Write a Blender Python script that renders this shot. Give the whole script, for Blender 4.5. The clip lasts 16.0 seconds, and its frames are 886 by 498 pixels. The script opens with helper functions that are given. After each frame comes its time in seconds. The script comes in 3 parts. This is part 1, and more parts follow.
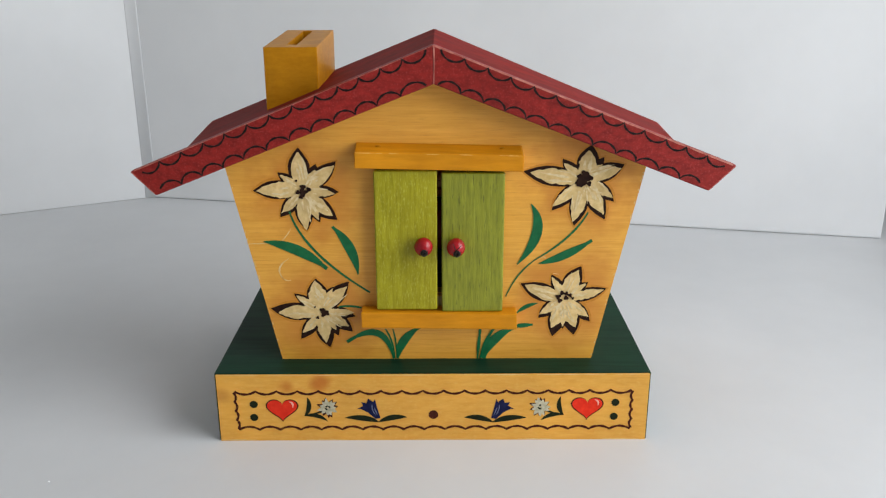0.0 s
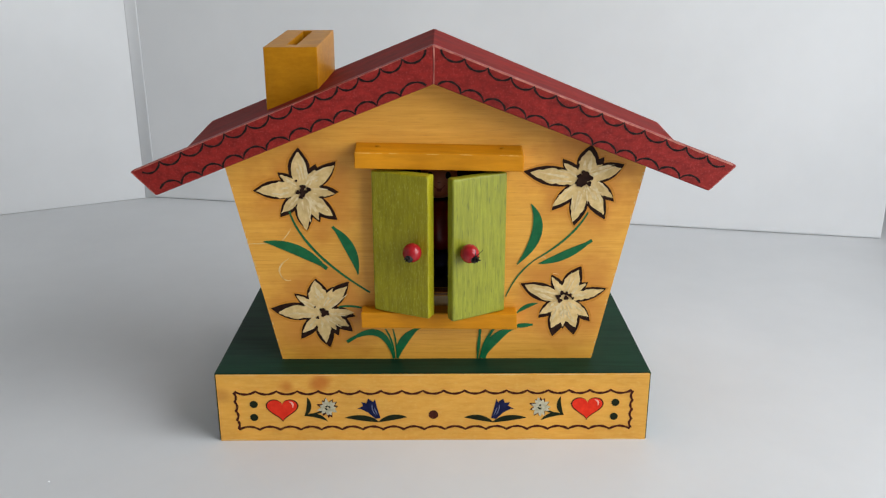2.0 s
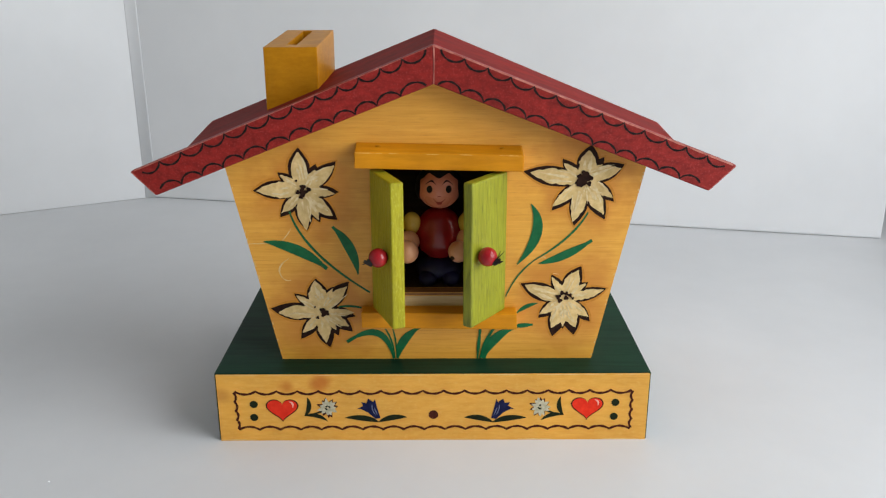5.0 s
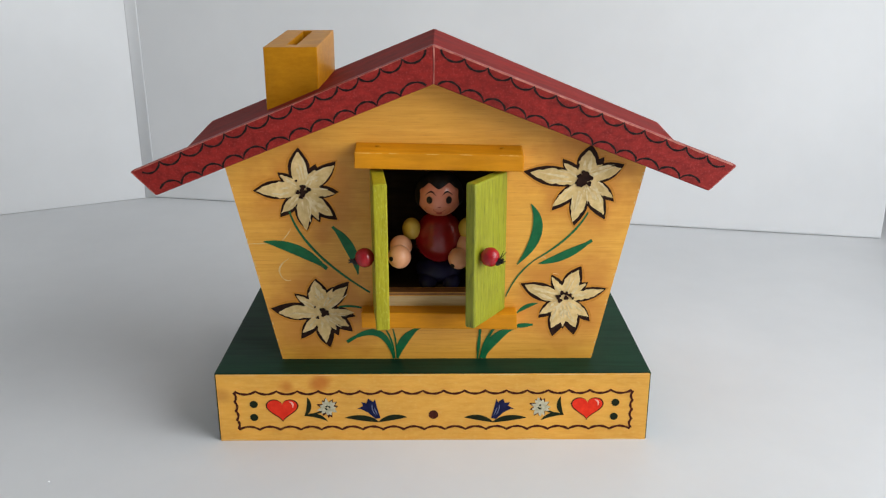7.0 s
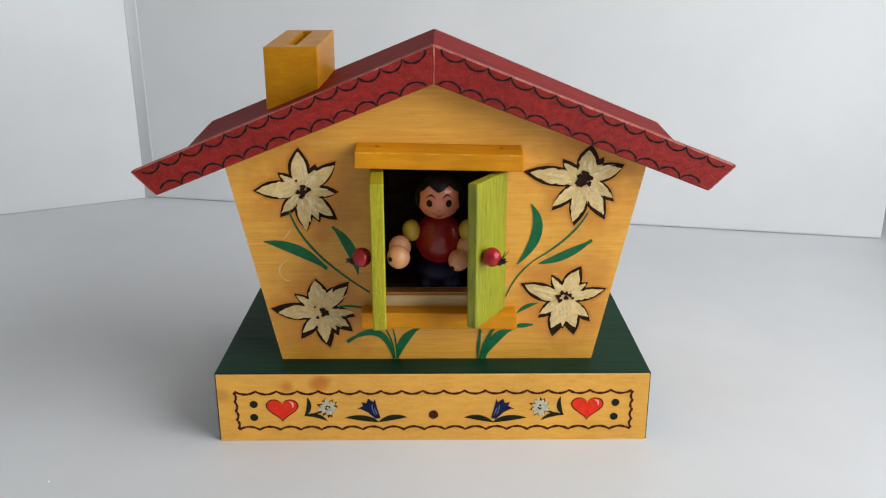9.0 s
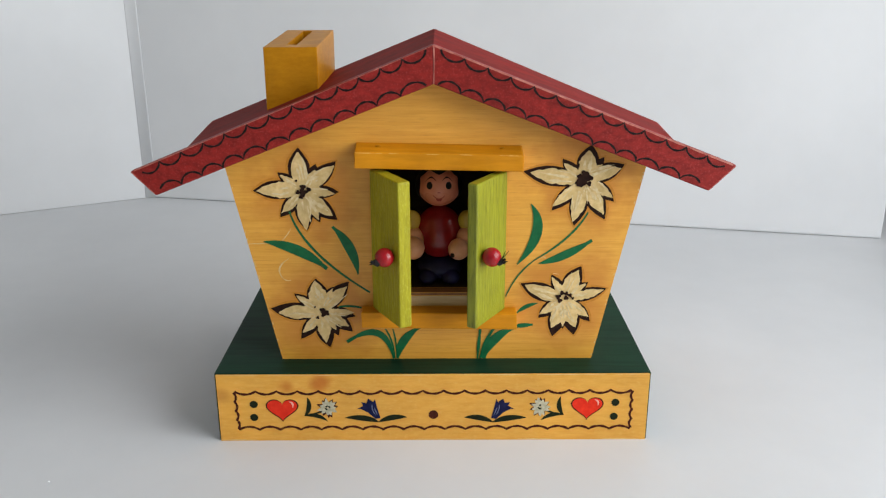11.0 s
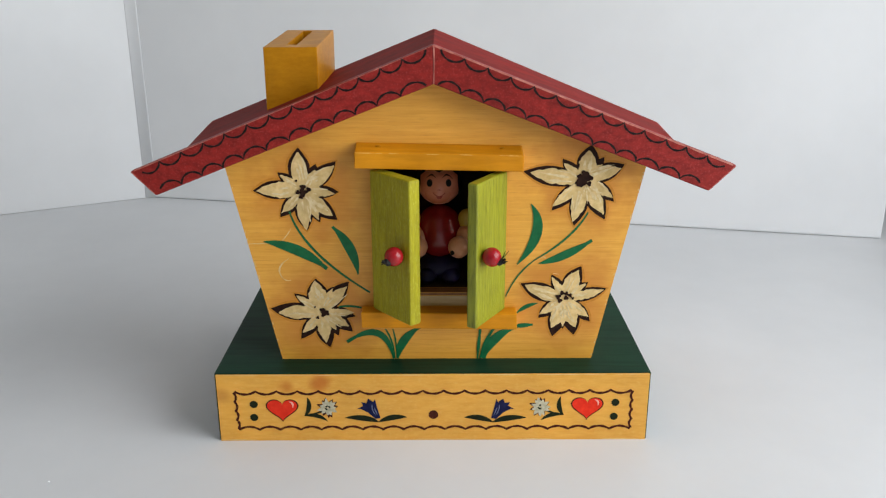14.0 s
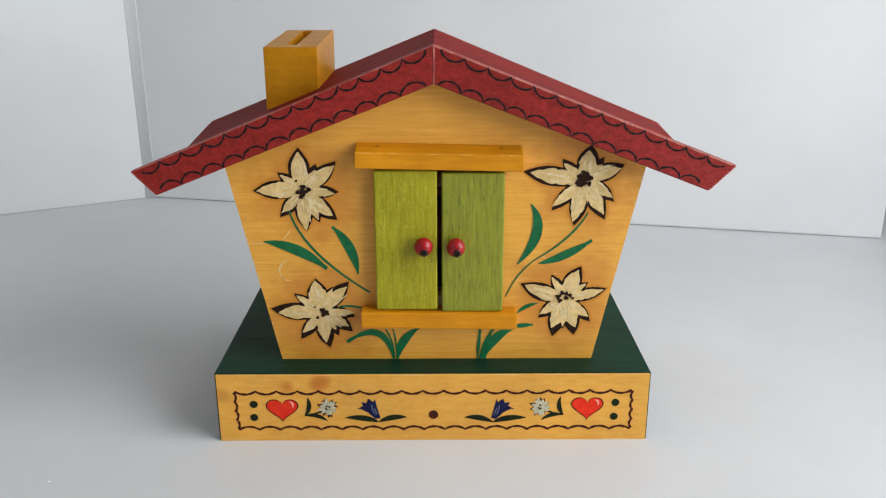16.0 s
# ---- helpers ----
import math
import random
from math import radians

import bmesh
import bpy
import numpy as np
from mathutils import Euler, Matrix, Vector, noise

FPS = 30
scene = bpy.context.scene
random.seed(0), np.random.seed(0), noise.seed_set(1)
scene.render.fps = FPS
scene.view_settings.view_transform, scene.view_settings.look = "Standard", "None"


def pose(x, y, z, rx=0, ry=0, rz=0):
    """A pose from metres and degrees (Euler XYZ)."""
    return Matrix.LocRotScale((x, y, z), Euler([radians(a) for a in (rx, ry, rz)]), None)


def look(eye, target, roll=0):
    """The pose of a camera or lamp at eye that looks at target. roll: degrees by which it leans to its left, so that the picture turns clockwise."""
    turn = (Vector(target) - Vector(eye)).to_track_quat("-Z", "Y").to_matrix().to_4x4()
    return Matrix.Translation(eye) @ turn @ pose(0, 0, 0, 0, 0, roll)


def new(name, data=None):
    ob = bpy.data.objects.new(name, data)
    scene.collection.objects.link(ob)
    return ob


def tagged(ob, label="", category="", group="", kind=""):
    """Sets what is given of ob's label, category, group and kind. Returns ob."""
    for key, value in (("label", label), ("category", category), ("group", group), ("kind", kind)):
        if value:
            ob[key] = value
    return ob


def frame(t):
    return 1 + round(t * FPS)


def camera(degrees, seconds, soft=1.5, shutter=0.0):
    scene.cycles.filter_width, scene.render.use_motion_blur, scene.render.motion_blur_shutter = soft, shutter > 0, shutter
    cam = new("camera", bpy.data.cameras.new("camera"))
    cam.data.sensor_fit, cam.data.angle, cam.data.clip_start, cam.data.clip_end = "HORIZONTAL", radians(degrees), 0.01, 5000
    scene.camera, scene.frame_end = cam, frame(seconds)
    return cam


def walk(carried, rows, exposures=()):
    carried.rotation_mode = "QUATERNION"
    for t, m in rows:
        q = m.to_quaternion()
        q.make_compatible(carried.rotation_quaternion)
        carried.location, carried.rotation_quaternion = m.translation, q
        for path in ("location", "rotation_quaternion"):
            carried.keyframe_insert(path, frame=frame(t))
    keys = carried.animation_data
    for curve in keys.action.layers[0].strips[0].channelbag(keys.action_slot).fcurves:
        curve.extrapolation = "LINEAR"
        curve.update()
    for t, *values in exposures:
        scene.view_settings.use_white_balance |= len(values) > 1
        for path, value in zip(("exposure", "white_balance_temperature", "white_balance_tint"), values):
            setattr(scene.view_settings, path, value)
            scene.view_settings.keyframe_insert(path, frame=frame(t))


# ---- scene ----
# The camera stands still on a low tripod before the toy.
PITCH, YAW = radians(18.59), radians(0.223)
EYE = Vector((0.0032, -0.3426, 0.2050))
AIM = EYE + Vector((math.sin(YAW) * math.cos(PITCH), math.cos(YAW) * math.cos(PITCH), -math.sin(PITCH)))
cam = camera(53.68, 16.0, soft=1.2)
walk(cam, [(0.0, look(EYE, AIM, -0.1)), (16.0, look(EYE, AIM, -0.1))], exposures=[(0.0, -0.05), (3.5, -0.05), (6.5, 0.02), (16.0, 0.02)])

# ---- light: daylight through one tall window in the right-hand wall ----
world = bpy.data.worlds.new("sky")
scene.world = world
world.use_nodes = True
sky = world.node_tree.nodes.new("ShaderNodeTexSky")
sky.sky_type, sky.sun_disc = "NISHITA", False
sky.sun_elevation, sky.sun_rotation = radians(38), radians(200)
back = world.node_tree.nodes["Background"]
back.inputs["Strength"].default_value = 0.1
world.node_tree.links.new(sky.outputs[0], back.inputs[0])

WIN = dict(y0=-0.80, y1=0.04, z0=0.09, z1=0.94)
ROOM_X, ROOM_Y0, ROOM_Y1, ROOM_Z = 0.62, -1.5, 1.0, 1.45
lamp = bpy.data.lights.new("window_daylight", "AREA")
lamp.shape, lamp.size, lamp.size_y = "RECTANGLE", WIN["z1"] - WIN["z0"], WIN["y1"] - WIN["y0"]
lamp.energy, lamp.color = 13.9, (0.945, 0.966, 0.98)
lamp_ob = new("window_daylight", lamp)
lamp_ob.matrix_world = look((ROOM_X + 0.02, (WIN["y0"] + WIN["y1"]) / 2, (WIN["z0"] + WIN["z1"]) / 2), (0.0, (WIN["y0"] + WIN["y1"]) / 2, (WIN["z0"] + WIN["z1"]) / 2))


# ---- materials ----
def nodes_of(name):
    mat = bpy.data.materials.new(name)
    mat.use_nodes = True
    return mat, mat.node_tree.nodes, mat.node_tree.links, mat.node_tree.nodes["Principled BSDF"]


def surface(name, low, high, scale=(60, 60, 60), detail=6.0, rough=(0.4, 0.55), bump=0.15, bump_depth=0.0002,
            blotch=0.12, blotch_scale=18.0, coat=0.0, fleck=None, fleck_scale=900.0, fleck_amount=0.3, fleck_stretch=(1, 1, 1), fleck_cut=(0.55, 0.75), spec=0.3):
    """Two-scale procedural surface: stretched grain between two colours, broad blotches, fine relief."""
    mat, n, l, b = nodes_of(name)
    tc = n.new("ShaderNodeTexCoord")
    mp = n.new("ShaderNodeMapping")
    mp.inputs["Scale"].default_value = scale
    l.new(tc.outputs["Object"], mp.inputs[0])
    grain = n.new("ShaderNodeTexNoise")
    grain.inputs["Scale"].default_value, grain.inputs["Detail"].default_value, grain.inputs["Roughness"].default_value = 1.0, detail, 0.65
    l.new(mp.outputs[0], grain.inputs["Vector"])
    ramp = n.new("ShaderNodeValToRGB")
    ramp.color_ramp.elements[0].position, ramp.color_ramp.elements[0].color = 0.34, (*low, 1)
    ramp.color_ramp.elements[1].position, ramp.color_ramp.elements[1].color = 0.66, (*high, 1)
    l.new(grain.outputs["Fac"], ramp.inputs[0])
    wide = n.new("ShaderNodeTexNoise")
    wide.inputs["Scale"].default_value, wide.inputs["Detail"].default_value = blotch_scale, 3.0
    l.new(tc.outputs["Object"], wide.inputs["Vector"])
    span = n.new("ShaderNodeMapRange")
    span.inputs["From Min"].default_value, span.inputs["From Max"].default_value = 0.3, 0.7
    span.inputs["To Min"].default_value, span.inputs["To Max"].default_value = 1 - blotch, 1 + blotch
    l.new(wide.outputs["Fac"], span.inputs["Value"])
    mul = n.new("ShaderNodeVectorMath")
    mul.operation = "SCALE"
    l.new(ramp.outputs[0], mul.inputs[0])
    l.new(span.outputs[0], mul.inputs["Scale"])
    colour = mul.outputs[0]
    if fleck:
        fine = n.new("ShaderNodeTexNoise")
        fine.inputs["Scale"].default_value, fine.inputs["Detail"].default_value = fleck_scale, 2.0
        draw = n.new("ShaderNodeMapping")
        draw.inputs["Scale"].default_value = fleck_stretch
        l.new(tc.outputs["Object"], draw.inputs[0])
        l.new(draw.outputs[0], fine.inputs["Vector"])
        cut = n.new("ShaderNodeMapRange")
        cut.inputs["From Min"].default_value, cut.inputs["From Max"].default_value = fleck_cut
        cut.inputs["To Max"].default_value = fleck_amount
        l.new(fine.outputs["Fac"], cut.inputs["Value"])
        mix = n.new("ShaderNodeMix")
        mix.data_type = "RGBA"
        mix.inputs[7].default_value = (*fleck, 1)
        l.new(colour, mix.inputs[6])
        l.new(cut.outputs[0], mix.inputs[0])
        colour = mix.outputs[2]
    l.new(colour, b.inputs["Base Color"])
    rr = n.new("ShaderNodeMapRange")
    rr.inputs["To Min"].default_value, rr.inputs["To Max"].default_value = rough
    l.new(wide.outputs["Fac"], rr.inputs["Value"])
    l.new(rr.outputs[0], b.inputs["Roughness"])
    bp = n.new("ShaderNodeBump")
    bp.inputs["Strength"].default_value, bp.inputs["Distance"].default_value = bump, bump_depth
    l.new(grain.outputs["Fac"], bp.inputs["Height"])
    l.new(bp.outputs[0], b.inputs["Normal"])
    b.inputs["Coat Weight"].default_value = coat
    b.inputs["Coat Roughness"].default_value = 0.25
    b.inputs["Specular IOR Level"].default_value = spec
    return mat


M = {}
M["front"] = surface("varnished_birch", (0.74, 0.335, 0.031), (0.84, 0.42, 0.056), (40, 40, 900), 8, (0.40, 0.52), 0.25, 0.0002, 0.12, 22, fleck=(0.46, 0.17, 0.015), fleck_scale=1500, fleck_amount=0.25, fleck_stretch=(0.10, 1, 1), fleck_cut=(0.58, 0.74), spec=0.55)


def stain(mat, spots, colour, near, far, amount, flat=(1, 0, 1)):
    """Mix a stain round the given places (metres) into a material's colour, with an uneven edge."""
    n, l = mat.node_tree.nodes, mat.node_tree.links
    b = n["Principled BSDF"]
    under = b.inputs["Base Color"].links[0].from_socket
    tc = n.new("ShaderNodeTexCoord")
    wob = n.new("ShaderNodeTexNoise")
    wob.inputs["Scale"].default_value, wob.inputs["Detail"].default_value = 110.0, 4.0
    l.new(tc.outputs["Object"], wob.inputs["Vector"])
    level = n.new("ShaderNodeVectorMath")
    level.operation = "MULTIPLY"
    level.inputs[1].default_value = flat
    l.new(tc.outputs["Object"], level.inputs[0])
    total = None
    for spot in spots:
        d = n.new("ShaderNodeVectorMath")
        d.operation = "DISTANCE"
        d.inputs[1].default_value = spot
        l.new(level.outputs[0], d.inputs[0])
        if total is None:
            total = d.outputs["Value"]
        else:
            m = n.new("ShaderNodeMath")
            m.operation = "MINIMUM"
            l.new(total, m.inputs[0])
            l.new(d.outputs["Value"], m.inputs[1])
            total = m.outputs[0]
    push = n.new("ShaderNodeMath")
    push.operation = "MULTIPLY_ADD"
    push.inputs[1].default_value = far * 0.9
    l.new(wob.outputs["Fac"], push.inputs[0])
    l.new(total, push.inputs[2])
    fade = n.new("ShaderNodeMapRange")
    fade.interpolation_type = "SMOOTHSTEP"
    fade.inputs["From Min"].default_value, fade.inputs["From Max"].default_value = near + far * 0.45, far * 1.45
    fade.inputs["To Min"].default_value, fade.inputs["To Max"].default_value = amount, 0.0
    l.new(push.outputs[0], fade.inputs["Value"])
    mix = n.new("ShaderNodeMix")
    mix.data_type = "RGBA"
    l.new(fade.outputs[0], mix.inputs[0])
    l.new(under, mix.inputs[6])
    mix.inputs[7].default_value = (*colour, 1)
    l.new(mix.outputs[2], b.inputs["Base Color"])


# scorching round the burnt flower outlines
stain(M["front"], [(-0.0542, 0, 0.1097), (0.0643, 0, 0.1146), (-0.0494, 0, 0.0553), (0.0582, 0, 0.0625)], (0.52, 0.165, 0.012), 0.011, 0.031, 0.6)
M["paint_light"] = surface("ivory_impasto", (0.68, 0.50, 0.24), (0.82, 0.68, 0.41), (400, 400, 400), 4, (0.35, 0.5), 0.6, 0.0005)
M["singe"] = surface("singed_birch", (0.55, 0.205, 0.018), (0.66, 0.28, 0.034), (300, 300, 500), 5, (0.4, 0.55), 0.2)
M["scratch"] = surface("pale_scratch", (0.76, 0.50, 0.18), (0.82, 0.60, 0.30), (300, 300, 300), 4, (0.5, 0.6), 0.2)
M["bare"] = surface("bare_birch", (0.58, 0.42, 0.22), (0.70, 0.54, 0.31), (60, 60, 600), 6, (0.5, 0.6), 0.2)
M["base"] = surface("pale_birch", (0.71, 0.33, 0.036), (0.79, 0.405, 0.062), (110, 110, 520), 7, (0.38, 0.52), 0.25, 0.0002, 0.12, 30, fleck=(0.84, 0.52, 0.15), fleck_scale=900, fleck_amount=0.28, fleck_stretch=(0.5, 1, 1), spec=0.5)
stain(M["base"], [(-0.0485, 0, 0.0290), (-0.0500, 0, 0.0275)], (0.52, 0.145, 0.005), 0.0008, 0.0058, 0.9)
stain(M["base"], [(-0.0640, 0, 0.0265)], (0.55, 0.17, 0.008), 0.0004, 0.0048, 0.8)
stain(M["base"], [(-0.0925, 0, 0.0220)], (0.50, 0.19, 0.02), 0.0006, 0.0060, 0.6)
M["red"] = surface("red_stain", (0.17, 0.006, 0.004), (0.31, 0.016, 0.011), (260, 260, 420), 8, (0.42, 0.55), 0.5, 0.0003, 0.12, 30, fleck=(0.44, 0.07, 0.055), fleck_scale=1300, fleck_amount=0.45, fleck_cut=(0.55, 0.78), spec=0.3)
M["red_top"] = surface("dull_red_stain", (0.19, 0.013, 0.011), (0.27, 0.022, 0.018), (120, 160, 120), 6, (0.6, 0.75), 0.3, 0.0002, 0.2, 40, fleck=(0.10, 0.012, 0.01), fleck_scale=400, fleck_amount=0.4, spec=0.06)
M["worn"] = surface("worn_red_edge", (0.36, 0.08, 0.06), (0.60, 0.24, 0.19), (300, 300, 300), 6, (0.45, 0.6), 0.3)
M["yellow"] = surface("ochre_stain", (0.58, 0.215, 0.004), (0.70, 0.28, 0.008), (70, 420, 420), 6, (0.34, 0.48), 0.25, 0.0002, 0.12, 40, spec=0.2)
M["chimney"] = surface("ochre_stain_upright", (0.44, 0.175, 0.003), (0.53, 0.225, 0.006), (150, 150, 420), 6, (0.34, 0.48), 0.25, 0.0002, 0.12, 40, spec=0.15)
M["green_l"] = surface("yellow_lime_stain", (0.275, 0.245, 0.004), (0.40, 0.36, 0.013), (800, 800, 90), 8, (0.34, 0.46), 0.7, 0.0004, 0.12, 50, fleck=(0.60, 0.57, 0.11), fleck_scale=1700, fleck_amount=0.42, fleck_stretch=(1, 1, 0.35))
M["green_r"] = surface("lime_stain", (0.175, 0.185, 0.006), (0.285, 0.30, 0.017), (800, 800, 80), 8, (0.32, 0.44), 0.6, 0.0004, 0.14, 50, fleck=(0.075, 0.08, 0.006), fleck_scale=1500, fleck_amount=0.7, fleck_stretch=(1, 1, 0.12), fleck_cut=(0.60, 0.72), spec=0.5)
M["plinth"] = surface("dark_green_lacquer", (0.004, 0.027, 0.014), (0.008, 0.043, 0.022), (40, 500, 300), 5, (0.45, 0.6), 0.15, 0.0001, 0.12, 40, spec=0.1)
M["paint_white"] = surface("cream_impasto", (0.62, 0.42, 0.16), (0.79, 0.59, 0.28), (330, 330, 330), 5, (0.4, 0.6), 0.9, 0.0006, 0.15, 60)
M["scorch"] = surface("scorched_brown", (0.012, 0.005, 0.004), (0.035, 0.015, 0.009), (400, 400, 400), 4, (0.5, 0.65), 0.2, spec=0.1)
M["ink"] = surface("black_ink", (0.010, 0.008, 0.008), (0.022, 0.016, 0.014), (500, 500, 500), 3, (0.4, 0.55), 0.1, spec=0.1)
M["brown_ink"] = surface("brown_ink", (0.045, 0.010, 0.006), (0.085, 0.018, 0.010), (500, 500, 500), 3, (0.4, 0.55), 0.1, spec=0.1)
M["leaf"] = surface("green_paint", (0.002, 0.10, 0.032), (0.006, 0.15, 0.050), (250, 250, 250), 4, (0.35, 0.5), 0.3)
M["heart"] = surface("scarlet_paint", (0.70, 0.020, 0.006), (0.82, 0.038, 0.011), (300, 300, 300), 4, (0.35, 0.45), 0.2, spec=0.2)
M["heart_light"] = surface("pink_paint", (0.80, 0.36, 0.30), (0.86, 0.46, 0.38), (300, 300, 300), 3, (0.35, 0.45), 0.1)
M["blue"] = surface("navy_paint", (0.006, 0.009, 0.040), (0.014, 0.017, 0.075), (300, 300, 300), 4, (0.35, 0.5), 0.2, spec=0.1)
M["bell_light"] = surface("light_blue_paint", (0.10, 0.12, 0.22), (0.18, 0.20, 0.32), (300, 300, 300), 3, (0.4, 0.5), 0.1)
M["worn_lit_ochre"] = surface("rubbed_lit_ochre", (0.70, 0.36, 0.05), (0.80, 0.50, 0.14), (300, 300, 300), 4, (0.4, 0.5), 0.2)
M["grey_paint"] = surface("pale_grey_paint", (0.40, 0.37, 0.25), (0.64, 0.60, 0.44), (500, 500, 500), 4, (0.45, 0.6), 0.5, 0.0004)
M["moss"] = surface("dark_green_ink", (0.008, 0.013, 0.006), (0.018, 0.024, 0.010), (400, 400, 400), 3, (0.4, 0.55), 0.1, spec=0.1)
M["knob"] = surface("red_lacquer", (0.29, 0.005, 0.010), (0.39, 0.010, 0.016), (200, 200, 200), 3, (0.22, 0.3), 0.05, coat=0.3)
M["stem"] = surface("dried_black_calyx", (0.006, 0.005, 0.005), (0.018, 0.015, 0.015), (900, 900, 900), 4, (0.5, 0.7), 0.5)
M["lip_wood"] = surface("worn_brown_edge", (0.20, 0.085, 0.03), (0.32, 0.15, 0.06), (200, 200, 200), 4, (0.5, 0.6), 0.3)
# interior wood coloured nearly black: the shade inside the house is in this colour
M["inside"] = surface("shade_dark_interior", (0.035, 0.018, 0.009), (0.065, 0.035, 0.018), (60, 60, 400), 5, (0.6, 0.75), 0.2)
M["skin"] = surface("peach_lacquer", (0.64, 0.20, 0.12), (0.70, 0.245, 0.15), (150, 150, 150), 3, (0.24, 0.32), 0.03, coat=0.3)
M["bead"] = surface("peach_bead_lacquer", (0.74, 0.33, 0.17), (0.82, 0.41, 0.23), (150, 150, 150), 3, (0.24, 0.32), 0.03, coat=0.3)
M["jumper"] = surface("crimson_lacquer", (0.21, 0.005, 0.007), (0.28, 0.009, 0.011), (150, 150, 150), 3, (0.18, 0.26), 0.03, coat=0.4)
M["sleeve"] = surface("yellow_lacquer", (0.58, 0.38, 0.05), (0.66, 0.45, 0.08), (150, 150, 150), 3, (0.2, 0.3), 0.03, coat=0.3)
M["navy"] = surface("navy_lacquer", (0.006, 0.006, 0.035), (0.012, 0.011, 0.055), (150, 150, 150), 3, (0.4, 0.5), 0.03)
M["hair"] = surface("black_lacquer", (0.008, 0.006, 0.006), (0.016, 0.012, 0.011), (200, 200, 200), 3, (0.45, 0.55), 0.05, spec=0.15)
M["lip"] = surface("red_brown_paint", (0.30, 0.03, 0.02), (0.38, 0.05, 0.03), (200, 200, 200), 3, (0.4, 0.5), 0.05)
M["sheet"] = surface("white_card", (0.655, 0.665, 0.675), (0.705, 0.715, 0.725), (7, 7, 7), 5, (0.5, 0.62), 0.08, 0.0004, 0.02, 5)
M["board"] = surface("white_foam_board", (0.76, 0.77, 0.78), (0.80, 0.81, 0.82), (9, 9, 9), 4, (0.6, 0.75), 0.06, 0.0003, 0.02, 4)
M["room"] = surface("room_plaster", (0.40, 0.394, 0.383), (0.46, 0.453, 0.44), (12, 12, 12), 6, (0.8, 0.9), 0.2, 0.001, 0.04, 2)
M["speck"] = surface("white_crumb", (0.75, 0.75, 0.75), (0.85, 0.85, 0.85), (300, 300, 300), 3, (0.5, 0.6), 0.1)


# ---- mesh helpers (millimetres in, metres out) ----
def finish(bm, name, mats, parent=None, label="", smooth=False):
    me = bpy.data.meshes.new(name)
    for v in bm.verts:
        v.co *= 0.001
    bmesh.ops.recalc_face_normals(bm, faces=bm.faces)
    if smooth:
        for f in bm.faces:
            f.smooth = True
    bm.to_mesh(me)
    bm.free()
    for m in (mats if isinstance(mats, (list, tuple)) else [mats]):
        me.materials.append(m)
    ob = new(name, me)
    if parent is not None:
        ob.parent = parent
    if label:
        ob["label"] = label
    return ob


def part(name, bm, material, parent, label="", smooth=False):
    return finish(bm, name, material, parent, label, smooth)


def prism(outline, y0, y1, bevel=0.0, segments=2):
    """An outline in x and z, given depth along y."""
    bm = bmesh.new()
    a = [bm.verts.new((x, y0, z)) for x, z in outline]
    b = [bm.verts.new((x, y1, z)) for x, z in outline]
    bm.faces.new(a)
    bm.faces.new(b[::-1])
    for i in range(len(a)):
        j = (i + 1) % len(a)
        bm.faces.new((a[j], a[i], b[i], b[j]))
    bmesh.ops.recalc_face_normals(bm, faces=bm.faces)
    if bevel:
        bmesh.ops.bevel(bm, geom=list(bm.edges), offset=bevel, segments=segments, affect="EDGES", profile=0.6)
    return bm


def block(x0, x1, y0, y1, z0, z1, bevel=0.5, segments=2):
    return prism([(x0, z0), (x1, z0), (x1, z1), (x0, z1)], y0, y1, bevel, segments)


def ball(centre, r, squash=(1, 1, 1), u=28, v=18, bm=None, slot=0):
    bm = bm or bmesh.new()
    m = Matrix.Translation(centre) @ Matrix.Diagonal((r * squash[0], r * squash[1], r * squash[2], 1))
    made = bmesh.ops.create_uvsphere(bm, u_segments=u, v_segments=v, radius=1.0, matrix=m)
    for vert in made["verts"]:
        for f in vert.link_faces:
            f.material_index, f.smooth = slot, True
    return bm


def plate(points, y, bm=None, thick=0.25, slot=0):
    """A thin raised film of paint: outline in x and z, its face at depth y."""
    bm = bm or bmesh.new()
    a = [bm.verts.new((x, y, z)) for x, z in points]
    b = [bm.verts.new((x, y + thick, z)) for x, z in points]
    made = [bm.faces.new(a)]
    for i in range(len(a)):
        j = (i + 1) % len(a)
        made.append(bm.faces.new((a[j], a[i], b[i], b[j])))
    for f in made:
        f.material_index = slot
    return bm


def ribbon(path, widths, y, bm=None, thick=0.25, slot=0):
    """A brush stroke along a path in x and z, with a width at each point."""
    left, right = [], []
    for i, p in enumerate(path):
        a, b = path[max(i - 1, 0)], path[min(i + 1, len(path) - 1)]
        d = Vector((b[0] - a[0], b[1] - a[1]))
        d = d.normalized() if d.length else Vector((1, 0))
        w = widths[i] / 2
        left.append((p[0] - d.y * w, p[1] + d.x * w))
        right.append((p[0] + d.y * w, p[1] - d.x * w))
    bm = bm or bmesh.new()
    top = [(bm.verts.new((lx, y, lz)), bm.verts.new((rx, y, rz))) for (lx, lz), (rx, rz) in zip(left, right)]
    low = [(bm.verts.new((lx, y + thick, lz)), bm.verts.new((rx, y + thick, rz))) for (lx, lz), (rx, rz) in zip(left, right)]
    made = []
    for i in range(len(path) - 1):
        made.append(bm.faces.new((top[i][0], top[i + 1][0], top[i + 1][1], top[i][1])))
        made.append(bm.faces.new((top[i][0], low[i][0], low[i + 1][0], top[i + 1][0])))
        made.append(bm.faces.new((top[i][1], top[i + 1][1], low[i + 1][1], low[i][1])))
    for f in made:
        f.material_index = slot
    return bm


